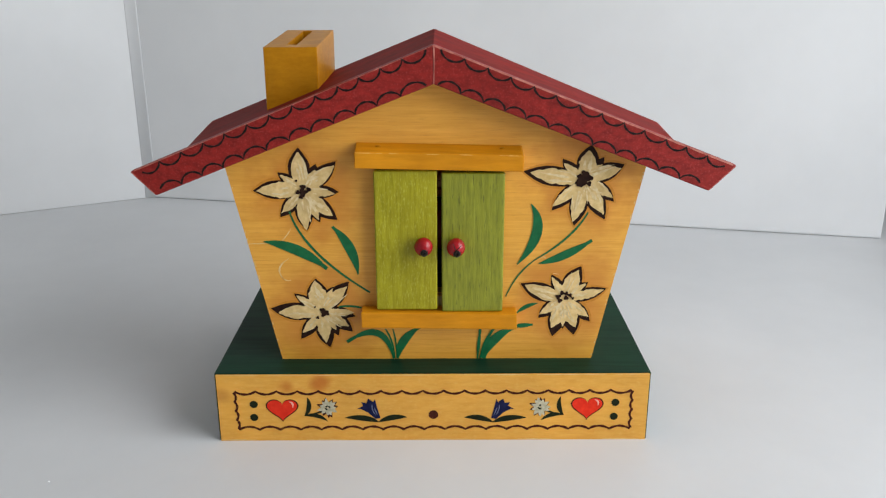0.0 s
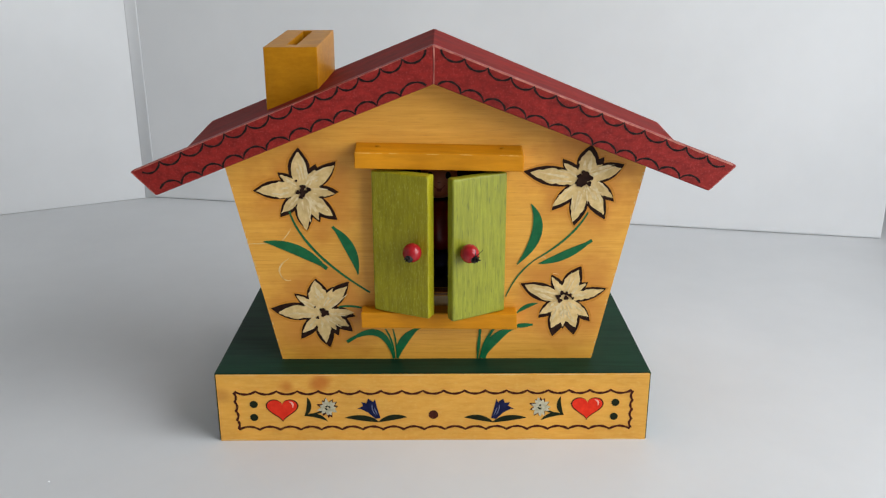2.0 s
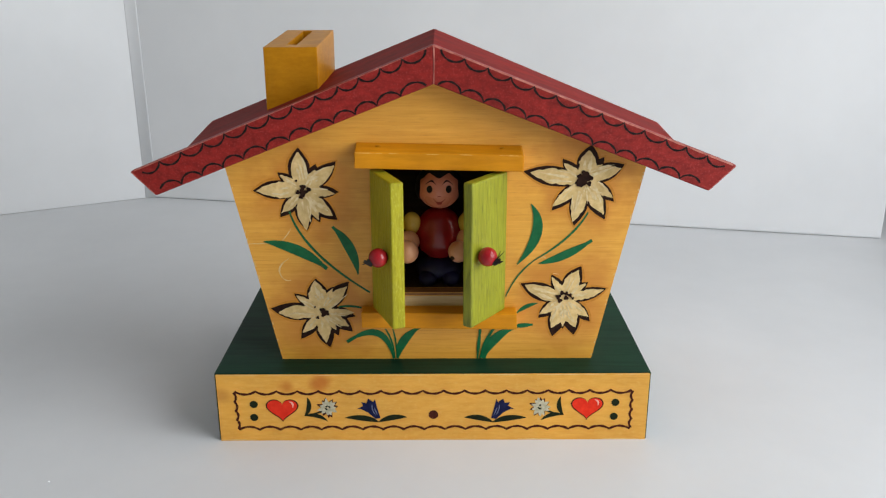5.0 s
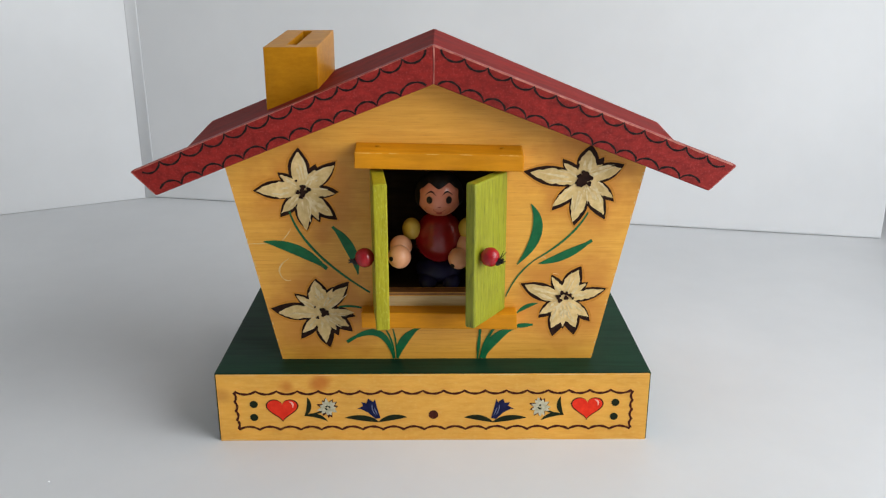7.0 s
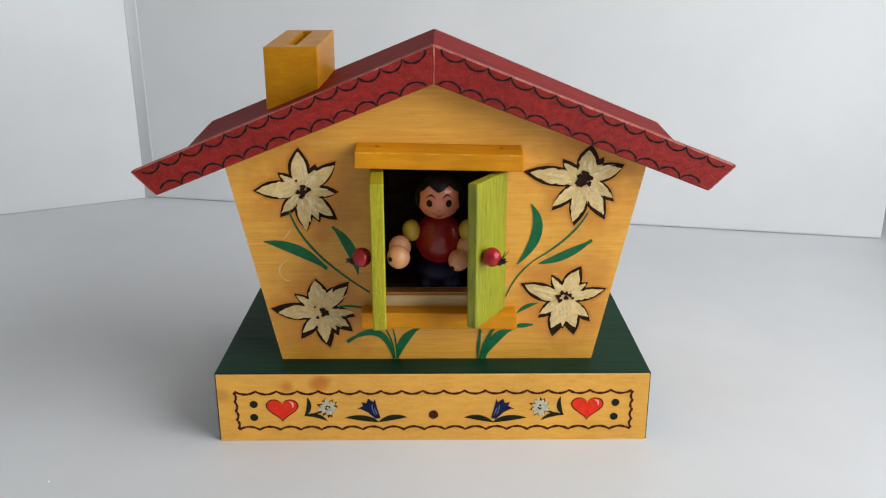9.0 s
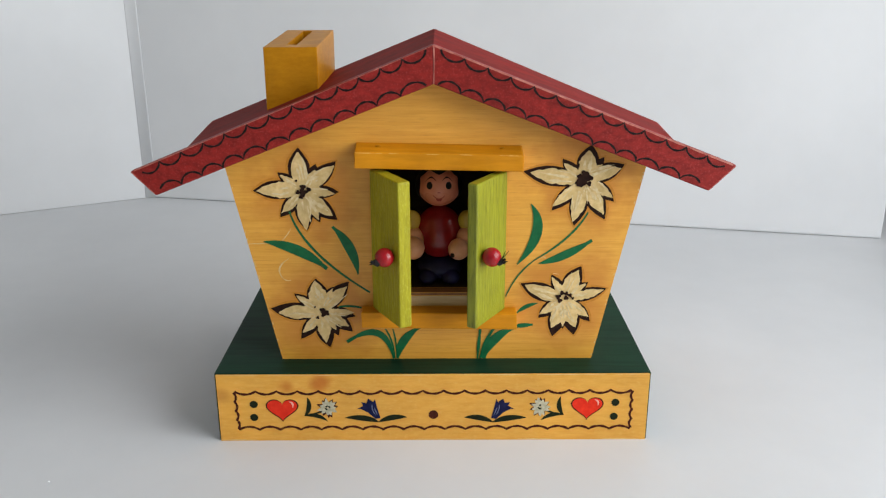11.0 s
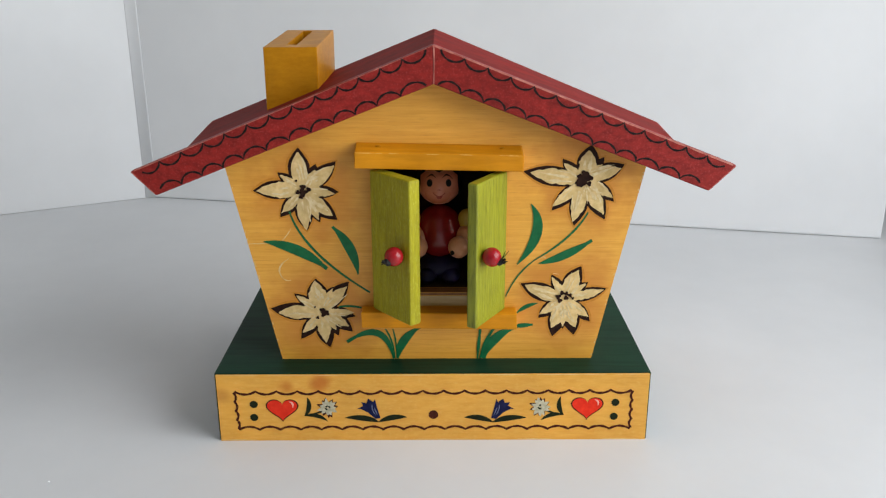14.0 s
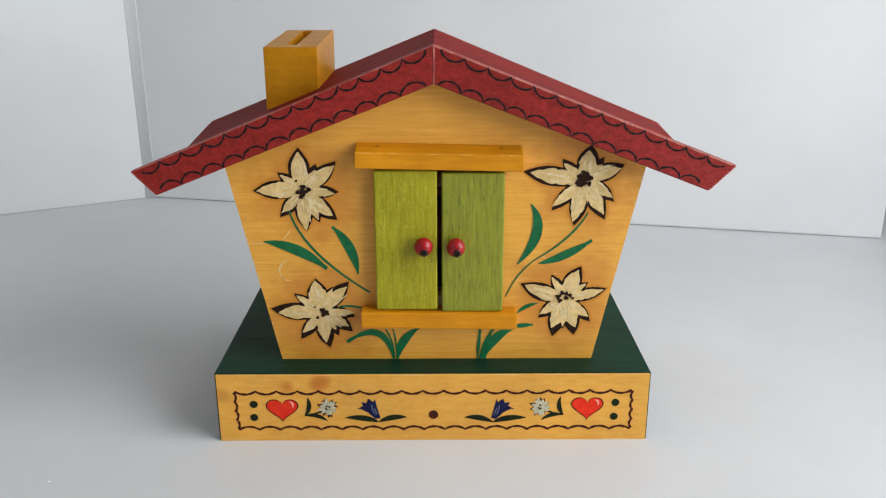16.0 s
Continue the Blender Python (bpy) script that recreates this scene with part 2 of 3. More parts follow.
def bow(a, b, c, n=16):
    """A quadratic curve from a by b to c."""
    out = []
    for i in range(n + 1):
        t = i / n
        out.append(tuple((1 - t) ** 2 * p + 2 * t * (1 - t) * q + t * t * r for p, q, r in zip(a, b, c)))
    return out


def taper(n, w, tip=0.12, power=0.8):
    return [w * max(tip, math.sin(math.pi * i / n) ** power) for i in range(n + 1)]


# ---- the setting: white card on the table, two boards behind, a plain room ----
def setting():
    def plain(name, bm, mat, label, category):
        return tagged(finish(bm, name, mat), label, category, "", "structure")

    X, Y0, Y1, Z = ROOM_X * 1000, ROOM_Y0 * 1000, ROOM_Y1 * 1000, ROOM_Z * 1000
    plain("floor", block(-1.25 * X - 60, X + 60, Y0 - 60, Y1 + 60, -30, 0, 0), M["sheet"], "smooth white card covering the table top", "floor")
    plain("ceiling", block(-1.25 * X - 60, X + 60, Y0 - 60, Y1 + 60, Z, Z + 60, 0), M["room"], "plain pale grey room ceiling", "ceiling")
    plain("wall_west", block(-1.25 * X - 60, -1.25 * X, Y0, Y1, 0, Z, 0), M["room"], "plain pale grey plastered room wall", "wall")
    plain("wall_south", block(-1.25 * X - 60, X + 60, Y0 - 60, Y0, 0, Z, 0), M["room"], "plain pale grey plastered room wall", "wall")
    plain("wall_north", block(-1.25 * X - 60, X + 60, Y1, Y1 + 60, 0, Z, 0), M["room"], "plain pale grey plastered room wall", "wall")
    bm = bmesh.new()
    w = {k: v * 1000 for k, v in WIN.items()}
    for y0, y1, z0, z1 in ((Y0, w["y0"], 0, Z), (w["y1"], Y1, 0, Z), (w["y0"], w["y1"], 0, w["z0"]), (w["y0"], w["y1"], w["z1"], Z)):
        bmesh.ops.create_cube(bm, size=1, matrix=Matrix.Translation((X + 30, (y0 + y1) / 2, (z0 + z1) / 2)) @ Matrix.Diagonal((60, y1 - y0, z1 - z0, 1)))
    plain("wall_east", bm, M["room"], "plain pale grey wall with a tall window opening", "wall")


def backdrop_board(a, b, height, thick, label, edge=1.9, lift=(0.0, 0.0)):
    """A standing foam board whose face runs along the floor from a to b."""
    d = Vector((b[0] - a[0], b[1] - a[1], 0))
    along, out = d.normalized(), Vector((-d.y, d.x, 0)).normalized()
    bm = block(0, d.length, 0, thick, 0, height, edge, 2)
    for vert in bm.verts:
        if vert.co.z < 5:
            vert.co.z += lift[0] + (lift[1] - lift[0]) * vert.co.x / d.length
    # the foam core, set back, stands on the table
    bmesh.ops.create_cube(bm, size=1, matrix=Matrix.Translation((d.length / 2, thick / 2, 4)) @ Matrix.Diagonal((d.length - 4, thick * 0.5, 8, 1)))
    m = Matrix.Translation((a[0], a[1], 0)) @ Matrix((( along.x, out.x, 0, 0), (along.y, out.y, 0, 0), (0, 0, 1, 0), (0, 0, 0, 1)))
    bmesh.ops.transform(bm, matrix=m, verts=bm.verts)
    return tagged(finish(bm, "foam_board", M["board"]), label, "board", "white boards behind the toy", "structure")


setting()
CORNER = (-254.5, 413.6)
backdrop_board(CORNER, (337.4, 286.8), 520, 8, "white foam board standing upright behind the wooden toy", 1.3, (0.5, 0.75))
backdrop_board((-560.0, 258.5), (CORNER[0] + 1.0, CORNER[1] + 0.4), 520, 4, "white foam board standing at an angle to the other board", 0.7, (0.0, 0.2))
tape = bmesh.new()
corner = Vector((*CORNER, 0))
to_l, to_r = Vector((-0.892, -0.453, 0)), Vector((0.978, -0.2095, 0))
fold = bow(tuple(corner + to_l * 4.2 + Vector((0.12, -0.27, 0)))[:2], tuple(corner + Vector((0, -1.3, 0)))[:2], tuple(corner + to_r * 6.2 + Vector((-0.06, -0.29, 0)))[:2], 14)
strip = [[[tape.verts.new((x, y + dy, z)) for z in (0.2, 519)] for x, y in fold] for dy in (0.0, 0.3)]
for i in range(len(fold) - 1):
    for k, side in enumerate(strip):
        tape.faces.new((side[i][0], side[i + 1][0], side[i + 1][1], side[i][1])).smooth = True
    for k in (0, 1):
        tape.faces.new((strip[0][i][k], strip[0][i + 1][k], strip[1][i + 1][k], strip[1][i][k]))
for i in (0, len(fold) - 1):
    tape.faces.new((strip[0][i][0], strip[0][i][1], strip[1][i][1], strip[1][i][0]))
tagged(finish(tape, "corner_strip", M["board"]), "narrow white card strip covering the joint of the boards", "strip", "", "structure")
bm = bmesh.new()
bmesh.ops.create_icosphere(bm, subdivisions=2, radius=0.55, matrix=Matrix.Translation((-157.6, -31.9, 0.3)) @ Matrix.Diagonal((1, 0.8, 0.6, 1)))
tagged(finish(bm, "paper_crumb", M["speck"], smooth=True), "tiny white crumb lying on the white card", "crumb")

# ---- the wooden chalet money box ----
house = tagged(new("toy_house"), "painted wooden toy chalet with red roof and lime green shutters", "toy house")
BASE_H, WALL_Y, WALL_T, ROOF_Y, BACK_Y = 32.7, 15.2, 6.0, 4.0, 83.7
SLOPE_L, SLOPE_R = 0.4077, 0.3935
APEX_X, APEX_Z = 0.94, 172.0


def house_shell():
    part("plinth", block(-95, 95, 0.6, 118, 0, BASE_H, 0.5), M["plinth"], house, "dark green lacquered base block")
    panel = part("plinth_front", block(-94.3, 94.4, 0, 0.6 - 0.005, 0.0, BASE_H - 0.25, 0.2), M["base"], house, "pale birch front of the base with a painted border")
    # front wall with the window opening cut through it
    out = [(-67.6, BASE_H), (71.2, BASE_H), (91.4, 129.0), (APEX_X, 164.0), (-88.2, 129.0)]
    x0, x1, z0, z1 = -22.5, 28.5, 64.6, 124.5
    bm = bmesh.new()
    rings = []
    for y in (WALL_Y, WALL_Y + WALL_T):
        o = [bm.verts.new((x, y, z)) for x, z in out]
        i = [bm.verts.new((x, y, z)) for x, z in ((x0, z0), (x1, z0), (x1, z1), (x0, z1))]
        for f in ((o[0], o[1], i[1], i[0]), (o[1], o[2], i[2], i[1]), (o[2], o[3], o[4], i[3], i[2]), (o[4], o[0], i[0], i[3])):
            bm.faces.new(f)
        rings.append((o, i))
    for k in range(5):
        bm.faces.new((rings[0][0][k], rings[0][0][(k + 1) % 5], rings[1][0][(k + 1) % 5], rings[1][0][k]))
    for k in range(4):
        bm.faces.new((rings[0][1][k], rings[0][1][(k + 1) % 4], rings[1][1][(k + 1) % 4], rings[1][1][k]))
    wall = part("front_wall", bm, M["front"], house, "varnished birch front wall with painted edelweiss")
    # strip kept pale behind the closed shutters
    part("window_rebate", block(x0 + 0.2, x1 - 0.2, WALL_Y - 0.25, WALL_Y + WALL_T - 0.2, 58.4, z0 - 1.6, 0.15), M["bare"], house, "unvarnished pale wood strip under the opening")
    part("window_lip", block(x0 + 0.2, x1 - 0.2, WALL_Y - 0.05, WALL_Y + WALL_T - 0.2, z0 - 1.55, z0 + 0.05, 0.4), M["lip_wood"], house, "rounded brown edge of the opening")
    y0, y1 = WALL_Y + WALL_T, 80.0
    t = 5.0
    part("side_wall", prism([(-67.6, BASE_H), (-67.6 + t, BASE_H), (-88.2 + t, 129), (-88.2, 129)], y0 + 0.05, y1, 0.2), M["front"], house)
    part("side_wall", prism([(71.2 - t, BASE_H), (71.2, BASE_H), (91.4, 129), (91.4 - t, 129)], y0 + 0.05, y1, 0.2), M["front"], house)
    part("back_wall", prism(out, y1 + 0.05, y1 + 4, 0.2), M["front"], house)
    # floor and an added back sheet, both coloured dark for the shade indoors
    part("inner_floor", block(-62, 66, y0 + 0.1, y1 - 0.1, BASE_H + 0.1, z0 - 0.6, 0.2), M["inside"], house, "floor inside the house, its shade put into the colour")
    part("inner_dark_sheet", prism([(-64, z0 - 0.4), (68, z0 - 0.4), (68, 134), (APEX_X, 158), (-64, 134)], y1 - 3, y1 - 0.1, 0.2), M["inside"], house, "added sheet at the back, coloured dark as shade")
    return panel, wall


panel, front_wall = house_shell()


def roof_z(x, drop=0.0):
    return APEX_Z - abs(x - APEX_X) * (SLOPE_L if x < APEX_X else SLOPE_R) - drop


# distance of the scallop cusps from the ridge, by slope and by edge
SCALLOPS = {(-1, False): (3.0, 12.3, 20.9, 29.5, 37.8, 46.9, 56.1, 65.5, 74.6, 83.8, 92.7, 101.9, 110.9, 119.4),
            (1, False): (3.0, 12.3, 21.4, 30.5, 39.7, 48.5, 57.9, 67.0, 76.0, 84.4, 93.4, 101.7, 110.4, 119.0),
            (-1, True): (2.8, 13.0, 22.4, 31.2, 39.9, 49.1, 57.9, 67.4, 76.7, 85.3, 94.0, 102.6, 111.8),
            (1, True): (1.8, 10.8, 19.7, 28.4, 36.7, 45.9, 55.0, 63.9, 73.4, 81.8, 91.1, 100.0, 108.7)}


def roof():
    fas = 4.6
    v = 15.4
    for side, tip, cut, foot in ((-1, -122.5, 9.6, 13.95), (1, 124.1, 10.6, 14.75)):
        tx, bx = tip, tip - side * cut
        outline = [(APEX_X, roof_z(APEX_X)), (tx, roof_z(tx)), (bx, roof_z(bx, foot)), (APEX_X, roof_z(APEX_X, v))]
        if side > 0:
            outline = outline[::-1]
        board = part("gable_board", prism(outline, ROOF_Y, ROOF_Y + fas, 0.9, 3), M["red"], house, "red stained gable board with black scallops")
        # scalloped border, arcs along both edges
        for low in (False, True):
            bm = bmesh.new()
            cusps = SCALLOPS[(side, low)]
            deep, s_len = (3.1 if side < 0 else 2.8), math.hypot(1, SLOPE_L)
            nx, nz = -side * SLOPE_L / s_len, -1 / s_len
            path = []
            for xa, xb in zip(cusps, cusps[1:]):
                for i in range(12):
                    w = i / 12
                    x = APEX_X + side * (xa + (xb - xa) * w)
                    dip = deep * math.sin(math.pi * w) ** 0.62
                    z = roof_z(x, v + (foot - v) * (x - APEX_X) / (bx - APEX_X) - 0.7) if low else roof_z(x, 0.7)
                    turn = -1 if low else 1
                    path.append((x + turn * nx * dip, z + turn * nz * dip))
            ribbon(path, [0.78 + 0.2 * math.sin(1.3 * i) for i in range(len(path))], ROOF_Y - 0.12, bm, 0.15)
            part("scallop_line", bm, M["ink"], board, "black scalloped line")
        # pale rubbed upper edge
        bm = bmesh.new()
        n = 40
        path = [(APEX_X + (tx - side * 2 - APEX_X) * i / n, roof_z(APEX_X + (tx - side * 2 - APEX_X) * i / n, 0.35)) for i in range(n + 1)]
        rng = random.Random(5 + side)
        ribbon(path, [(0.35 + 0.5 * rng.random()) * (1.0 if side > 0 else 0.45) for _ in path], ROOF_Y - 0.06, bm, 0.1)
        part("pale_edge", bm, M["worn"], board, "pale edge where the red is rubbed off")
        bm = bmesh.new()
        for i in range(9):
            q = (i + 0.3 + 0.5 * rng.random()) / 9.6
            x, z = tx + (bx - tx) * q - side * 0.7, roof_z(tx) + (roof_z(bx, foot) - roof_z(tx)) * q
            h = 0.5 + 0.7 * rng.random()
            dx, dz = (bx - tx) / 17.0 * h, (roof_z(bx, foot) - roof_z(tx)) / 17.0 * h
            ribbon([(x - dx, z - dz), (x, z), (x + dx, z + dz)], [0.1, 0.25 + 0.4 * rng.random(), 0.1], ROOF_Y - 0.05, bm, 0.08)
        tagged(part("worn_arris", bm, M["worn"], board, "pale chips along the cut end"), kind="stuff")
        # the slab behind, its eave flaring a little towards the back
        th = 8.0
        near_x, far_x, far_z = (-99.8, -108.3, 127.9) if side < 0 else (98.8, 110.3, 126.8)
        near_z = roof_z(near_x, 0.2)
        slab = bmesh.new()
        ring = []
        for y, ex, ez in ((ROOF_Y + fas + 0.03, near_x, near_z), (BACK_Y, far_x, far_z)):
            ring.append([slab.verts.new((x, y, z)) for x, z in ((APEX_X, APEX_Z - 0.15), (ex, ez), (ex - side * 2.5, ez - th), (APEX_X, APEX_Z - th))])
        slab.faces.new(ring[0])
        slab.faces.new(ring[1][::-1])
        for i in range(4):
            j = (i + 1) % 4
            slab.faces.new((ring[0][j], ring[0][i], ring[1][i], ring[1][j]))
        bmesh.ops.recalc_face_normals(slab, faces=slab.faces)
        bmesh.ops.bevel(slab, geom=list(slab.edges), offset=0.5, segments=2, affect="EDGES", profile=0.6)
        if side > 0:
            part("joint_line", ribbon([(APEX_X + 0.2, APEX_Z - 0.6), (APEX_X + 0.3, APEX_Z - 8), (APEX_X + 0.1, APEX_Z - 15.2)], [0.7, 0.35, 0.5], ROOF_Y - 0.1, None, 0.12), M["worn"], board, "pale rubbed joint at the gable tip")
        part("roof_slab", slab, M["red_top"], house, "dull red stained roof board")


roof()


def chimney():
    x0, x1, y0, y1, z0, z1, rise = -69.0, -46.9, 23.5, 84.4, 138.0, 169.2, 2.0
    sx0, sx1, sy0, sy1, deep = -60.6, -56.2, 31.0, 80.0, 12.0
    top = lambda y: z1 + rise * (y - y0) / (y1 - y0)
    bm = bmesh.new()
    outer = [(x0, y0), (x1, y0), (x1, y1), (x0, y1)]
    inner = [(sx0, sy0), (sx1, sy0), (sx1, sy1), (sx0, sy1)]
    low = [bm.verts.new((x, y, z0)) for x, y in outer]
    rim = [bm.verts.new((x, y, top(y))) for x, y in outer]
    cut = [bm.verts.new((x, y, top(y))) for x, y in inner]
    pit = [bm.verts.new((x, y, top(y) - deep)) for x, y in inner]
    bm.faces.new(low)
    bm.faces.new(pit)
    for i in range(4):
        j = (i + 1) % 4
        bm.faces.new((low[i], low[j], rim[j], rim[i]))
        bm.faces.new((rim[i], rim[j], cut[j], cut[i]))
        bm.faces.new((cut[i], cut[j], pit[j], pit[i]))
    sharp = [e for e in bm.edges if all(v in rim for v in e.verts) or (e.verts[0] in low) != (e.verts[1] in low)]
    bmesh.ops.bevel(bm, geom=sharp, offset=0.4, segments=2, affect="EDGES", profile=0.6)
    part("chimney", bm, M["chimney"], house, "ochre wooden chimney with a coin slot")


chimney()


def window_bars():
    bm = prism([(-31.6, 122.2), (37.8, 120.6), (37.7, 129.3), (37.0, 130.0), (-31.3, 131.5), (-31.6, 130.8)], WALL_Y - 8.5, WALL_Y - 0.05, 0.6, 3)
    for vert in bm.verts:
        if vert.co.y < WALL_Y - 6 and vert.co.z > 127:
            vert.co.z -= 2.2
    lin = part("lintel", bm, M["yellow"], house, "ochre wooden bar above the shutters")
    for x, z in ((-22.0, 130.6), (29.0, 129.5)):
        bm = bmesh.new()
        bmesh.ops.create_uvsphere(bm, u_segments=14, v_segments=8, radius=1.0, matrix=Matrix.Translation((x, WALL_Y - 3.6, z)) @ Matrix.Diagonal((1.1, 1.1, 0.35, 1)))
        part("hinge_pin", bm, M["chimney"], lin, "filled pin head", True)
    bm = prism([(-30.9, 51.2), (36.7, 50.1), (36.6, 57.5), (-30.9, 58.5)], WALL_Y - 8.0, WALL_Y - 0.05, 0.5)
    for vert in bm.verts:
        if vert.co.y > WALL_Y - 2 and vert.co.z > 55:
            vert.co.z += 0.1
    part("sill", bm, M["yellow"], house, "ochre wooden bar below the shutters")


    def rubbed(x0, z0, x1, z1, y, spans, seed, owner, mat):
        """Broken pale line along an arris: rubbed stain, with its highlight put into the colour."""
        rng = random.Random(seed)
        bm = bmesh.new()
        for a, b in spans:
            path = [(x0 + (x1 - x0) * (a + (b - a) * i / 8), z0 + (z1 - z0) * (a + (b - a) * i / 8)) for i in range(9)]
            ribbon(path, [0.08 + 0.35 * rng.random() * math.sin(math.pi * (i + 0.3) / 8.6) for i in range(9)], y, bm, 0.06)
        tagged(part("pale_edge", bm, mat, owner, "pale broken line of rubbed stain and edge highlight"), kind="stuff")

    # lintel line: wear and the edge's highlight, both given as lighter ochre
    rubbed(-31.0, 128.75, 37.2, 127.3, WALL_Y - 8.55, ((0.0, 0.16), (0.2, 0.26), (0.42, 0.5), (0.62, 0.7), (0.86, 1.0)), 3, lin, M["worn_lit_ochre"])
    rubbed(-94.0, BASE_H - 0.55, 94.0, BASE_H - 0.55, -0.05, ((0.0, 0.1), (0.12, 0.3), (0.33, 0.52), (0.55, 0.72), (0.74, 0.9), (0.92, 1.0)), 4, panel, M["scratch"])
    rubbed(-94.0, 0.5, 94.0, 0.5, -0.05, ((0.0, 0.08), (0.2, 0.3), (0.45, 0.6), (0.7, 0.78), (0.9, 1.0)), 5, panel, M["scratch"])


window_bars()

# shutters turn on pins between the two bars; their local origin is the pin
PIN_L, PIN_R = (-23.0, 12.0), (28.2, 12.0)


def shutter(side):
    px, py = PIN_L if side < 0 else PIN_R
    if side < 0:
        bm = block(-24.2 - px, 2.1 - px, -2.8, 2.8, 58.8, 120.7, 0.9, 3)
    else:
        bm = block(4.0 - px, 30.3 - px, -2.8, 1.8, 57.9, 119.7, 1.0, 3)
    door = part("shutter", bm, M["green_l"] if side < 0 else M["green_r"], house, "yellowish lime shutter with a red knob" if side < 0 else "mossy lime shutter with dark grain and a red knob")
    door.location = (px * 0.001, py * 0.001, 0)
    kx, kz = (-3.6 - px, 88.9) if side < 0 else (9.9 - px, 88.6)
    ky = -2.8 - 3.7
    part("knob", ball((kx, ky, kz), 3.95, (1, 1, 1.02)), M["knob"], door, "round red lacquered knob", True)
    bm = bmesh.new()
    rng = random.Random(3 + side)
    cz = kz - 1.3
    bmesh.ops.create_cone(bm, segments=10, radius1=1.75, radius2=1.15, depth=1.9, cap_ends=True, matrix=Matrix.Translation((kx + 0.3, ky - 3.9, cz)) @ Matrix.Rotation(radians(72), 4, "X"))
    for i in range(8):
        a = i * 0.785 + rng.random() * 0.4
        tilt = Matrix.Rotation(radians(-15), 4, "X") @ Matrix.Rotation(a, 4, "Y") @ Matrix.Rotation(radians(48 + 25 * rng.random()), 4, "X")
        length = 1.5 + 1.3 * rng.random()
        bmesh.ops.create_cone(bm, segments=5, radius1=0.55, radius2=0.14, depth=length, cap_ends=True,
                              matrix=Matrix.Translation((kx + 0.3, ky - 4.4, cz)) @ tilt @ Matrix.Translation((0, 0, length / 2)))
    if side > 0:
        for a, length in ((-20, 5.0), (35, 4.2)):
            bmesh.ops.create_cone(bm, segments=5, radius1=0.24, radius2=0.1, depth=length, cap_ends=True,
                                  matrix=Matrix.Translation((kx, ky - 4.6, kz)) @ Matrix.Rotation(radians(a), 4, "Y") @ Matrix.Rotation(radians(28), 4, "X") @ Matrix.Translation((0, 0, length / 2)))
    part("knob_calyx", bm, M["stem"], door, "dry black calyx on the knob")
    return door


shutter_l, shutter_r = shutter(-1), shutter(1)


# ---- painting on the front wall ----
PAINT_Y = WALL_Y - 0.12


def petal(cx, cz, angle, length, width, start=1.0, n=14, bend=0.0):
    """A pointed petal, widest a little past its middle; bend turns it sideways along its length, in degrees."""
    path, widths = [], []
    for i in range(n + 1):
        s = i / n
        a = radians(angle + bend * (s - 1.0))
        r = start + (length - start) * s
        path.append((cx + math.cos(a) * r, cz + math.sin(a) * r))
        w = 0.50 + 0.50 * math.sin(s / 0.5 * math.pi / 2) if s < 0.5 else max(0.04, math.cos((s - 0.5) / 0.5 * math.pi / 2) ** 0.9)
        widths.append(width * w)
    return path, widths


def edelweiss(cx, cz, petals, eye, seed):
    """A painted flower. Each petal: direction, reach of its burnt outline, width and reach of its paint, turn of the paint against the outline."""
    rng = random.Random(seed)
    singe, dark, light = bmesh.new(), bmesh.new(), bmesh.new()
    for k, (angle, length, width, reach, turn) in enumerate(petals):
        bend = rng.uniform(-6, 6)
        lean = bend - 1.5 * turn
        p, w = petal(cx, cz, angle, length + 1.0, width + 4.0, 0.5, bend=lean)
        ribbon(p, w, PAINT_Y + 0.06 - 0.002 * k, singe, 0.05)
        p, w = petal(cx, cz, angle, length, width + rng.uniform(1.5, 2.2), 0.5, bend=lean)
        w = [max(0.1, x + rng.uniform(-0.12, 0.12)) for x in w]
        ribbon(p, w, PAINT_Y - 0.04 - 0.002 * k, dark, 0.12)
        p, w = petal(cx, cz, angle + turn, reach + 0.3, width, 0.0, bend=bend)
        w = [max(0.15, x * rng.uniform(0.88, 1.08) + rng.uniform(-0.38, 0.38)) for x in w]
        part("petal", ribbon(p, w, PAINT_Y - 0.20 - 0.012 * k, None, 0.24), M["paint_white"], front_wall)
        # ridges of thicker, lighter paint along the petal
        for j in range(3):
            off = rng.uniform(-0.30, 0.30) * width
            a = radians(angle + turn + 90)
            p, w = petal(cx + math.cos(a) * off, cz + math.sin(a) * off, angle + turn + rng.uniform(-6, 6), reach * rng.uniform(0.45, 0.9), width * rng.uniform(0.08, 0.20), reach * rng.uniform(0.15, 0.42), n=8, bend=rng.uniform(-14, 14))
            w = [x * rng.uniform(0.35, 1.6) for x in w]
            ribbon(p, w, PAINT_Y - 0.36 - 0.012 * k - 0.004 * j, light, 0.2)
    tagged(part("singed_ring", singe, M["singe"], front_wall, "brown singed rim round the flower"), kind="stuff")
    part("painted_flower", dark, M["scorch"], front_wall, "edelweiss with a scorched brown outline")
    tagged(part("brushwork", light, M["paint_light"], front_wall, "raised ivory brush marks"), kind="stuff")
    heart = bmesh.new()
    for i, (dx, dz, r) in enumerate(eye):
        ring = []
        for j in range(14):
            q = r * (1 + 0.22 * math.sin(3 * j * math.pi / 7 + i) + rng.uniform(-0.12, 0.12))
            ring.append((cx + dx + q * math.cos(j * math.pi / 7), cz + dz + q * math.sin(j * math.pi / 7)))
        plate(ring, PAINT_Y - 0.66 - 0.012 * i, heart, 0.3)
    part("flower_eye", heart, M["scorch"], front_wall, "dark brown eye of the edelweiss")


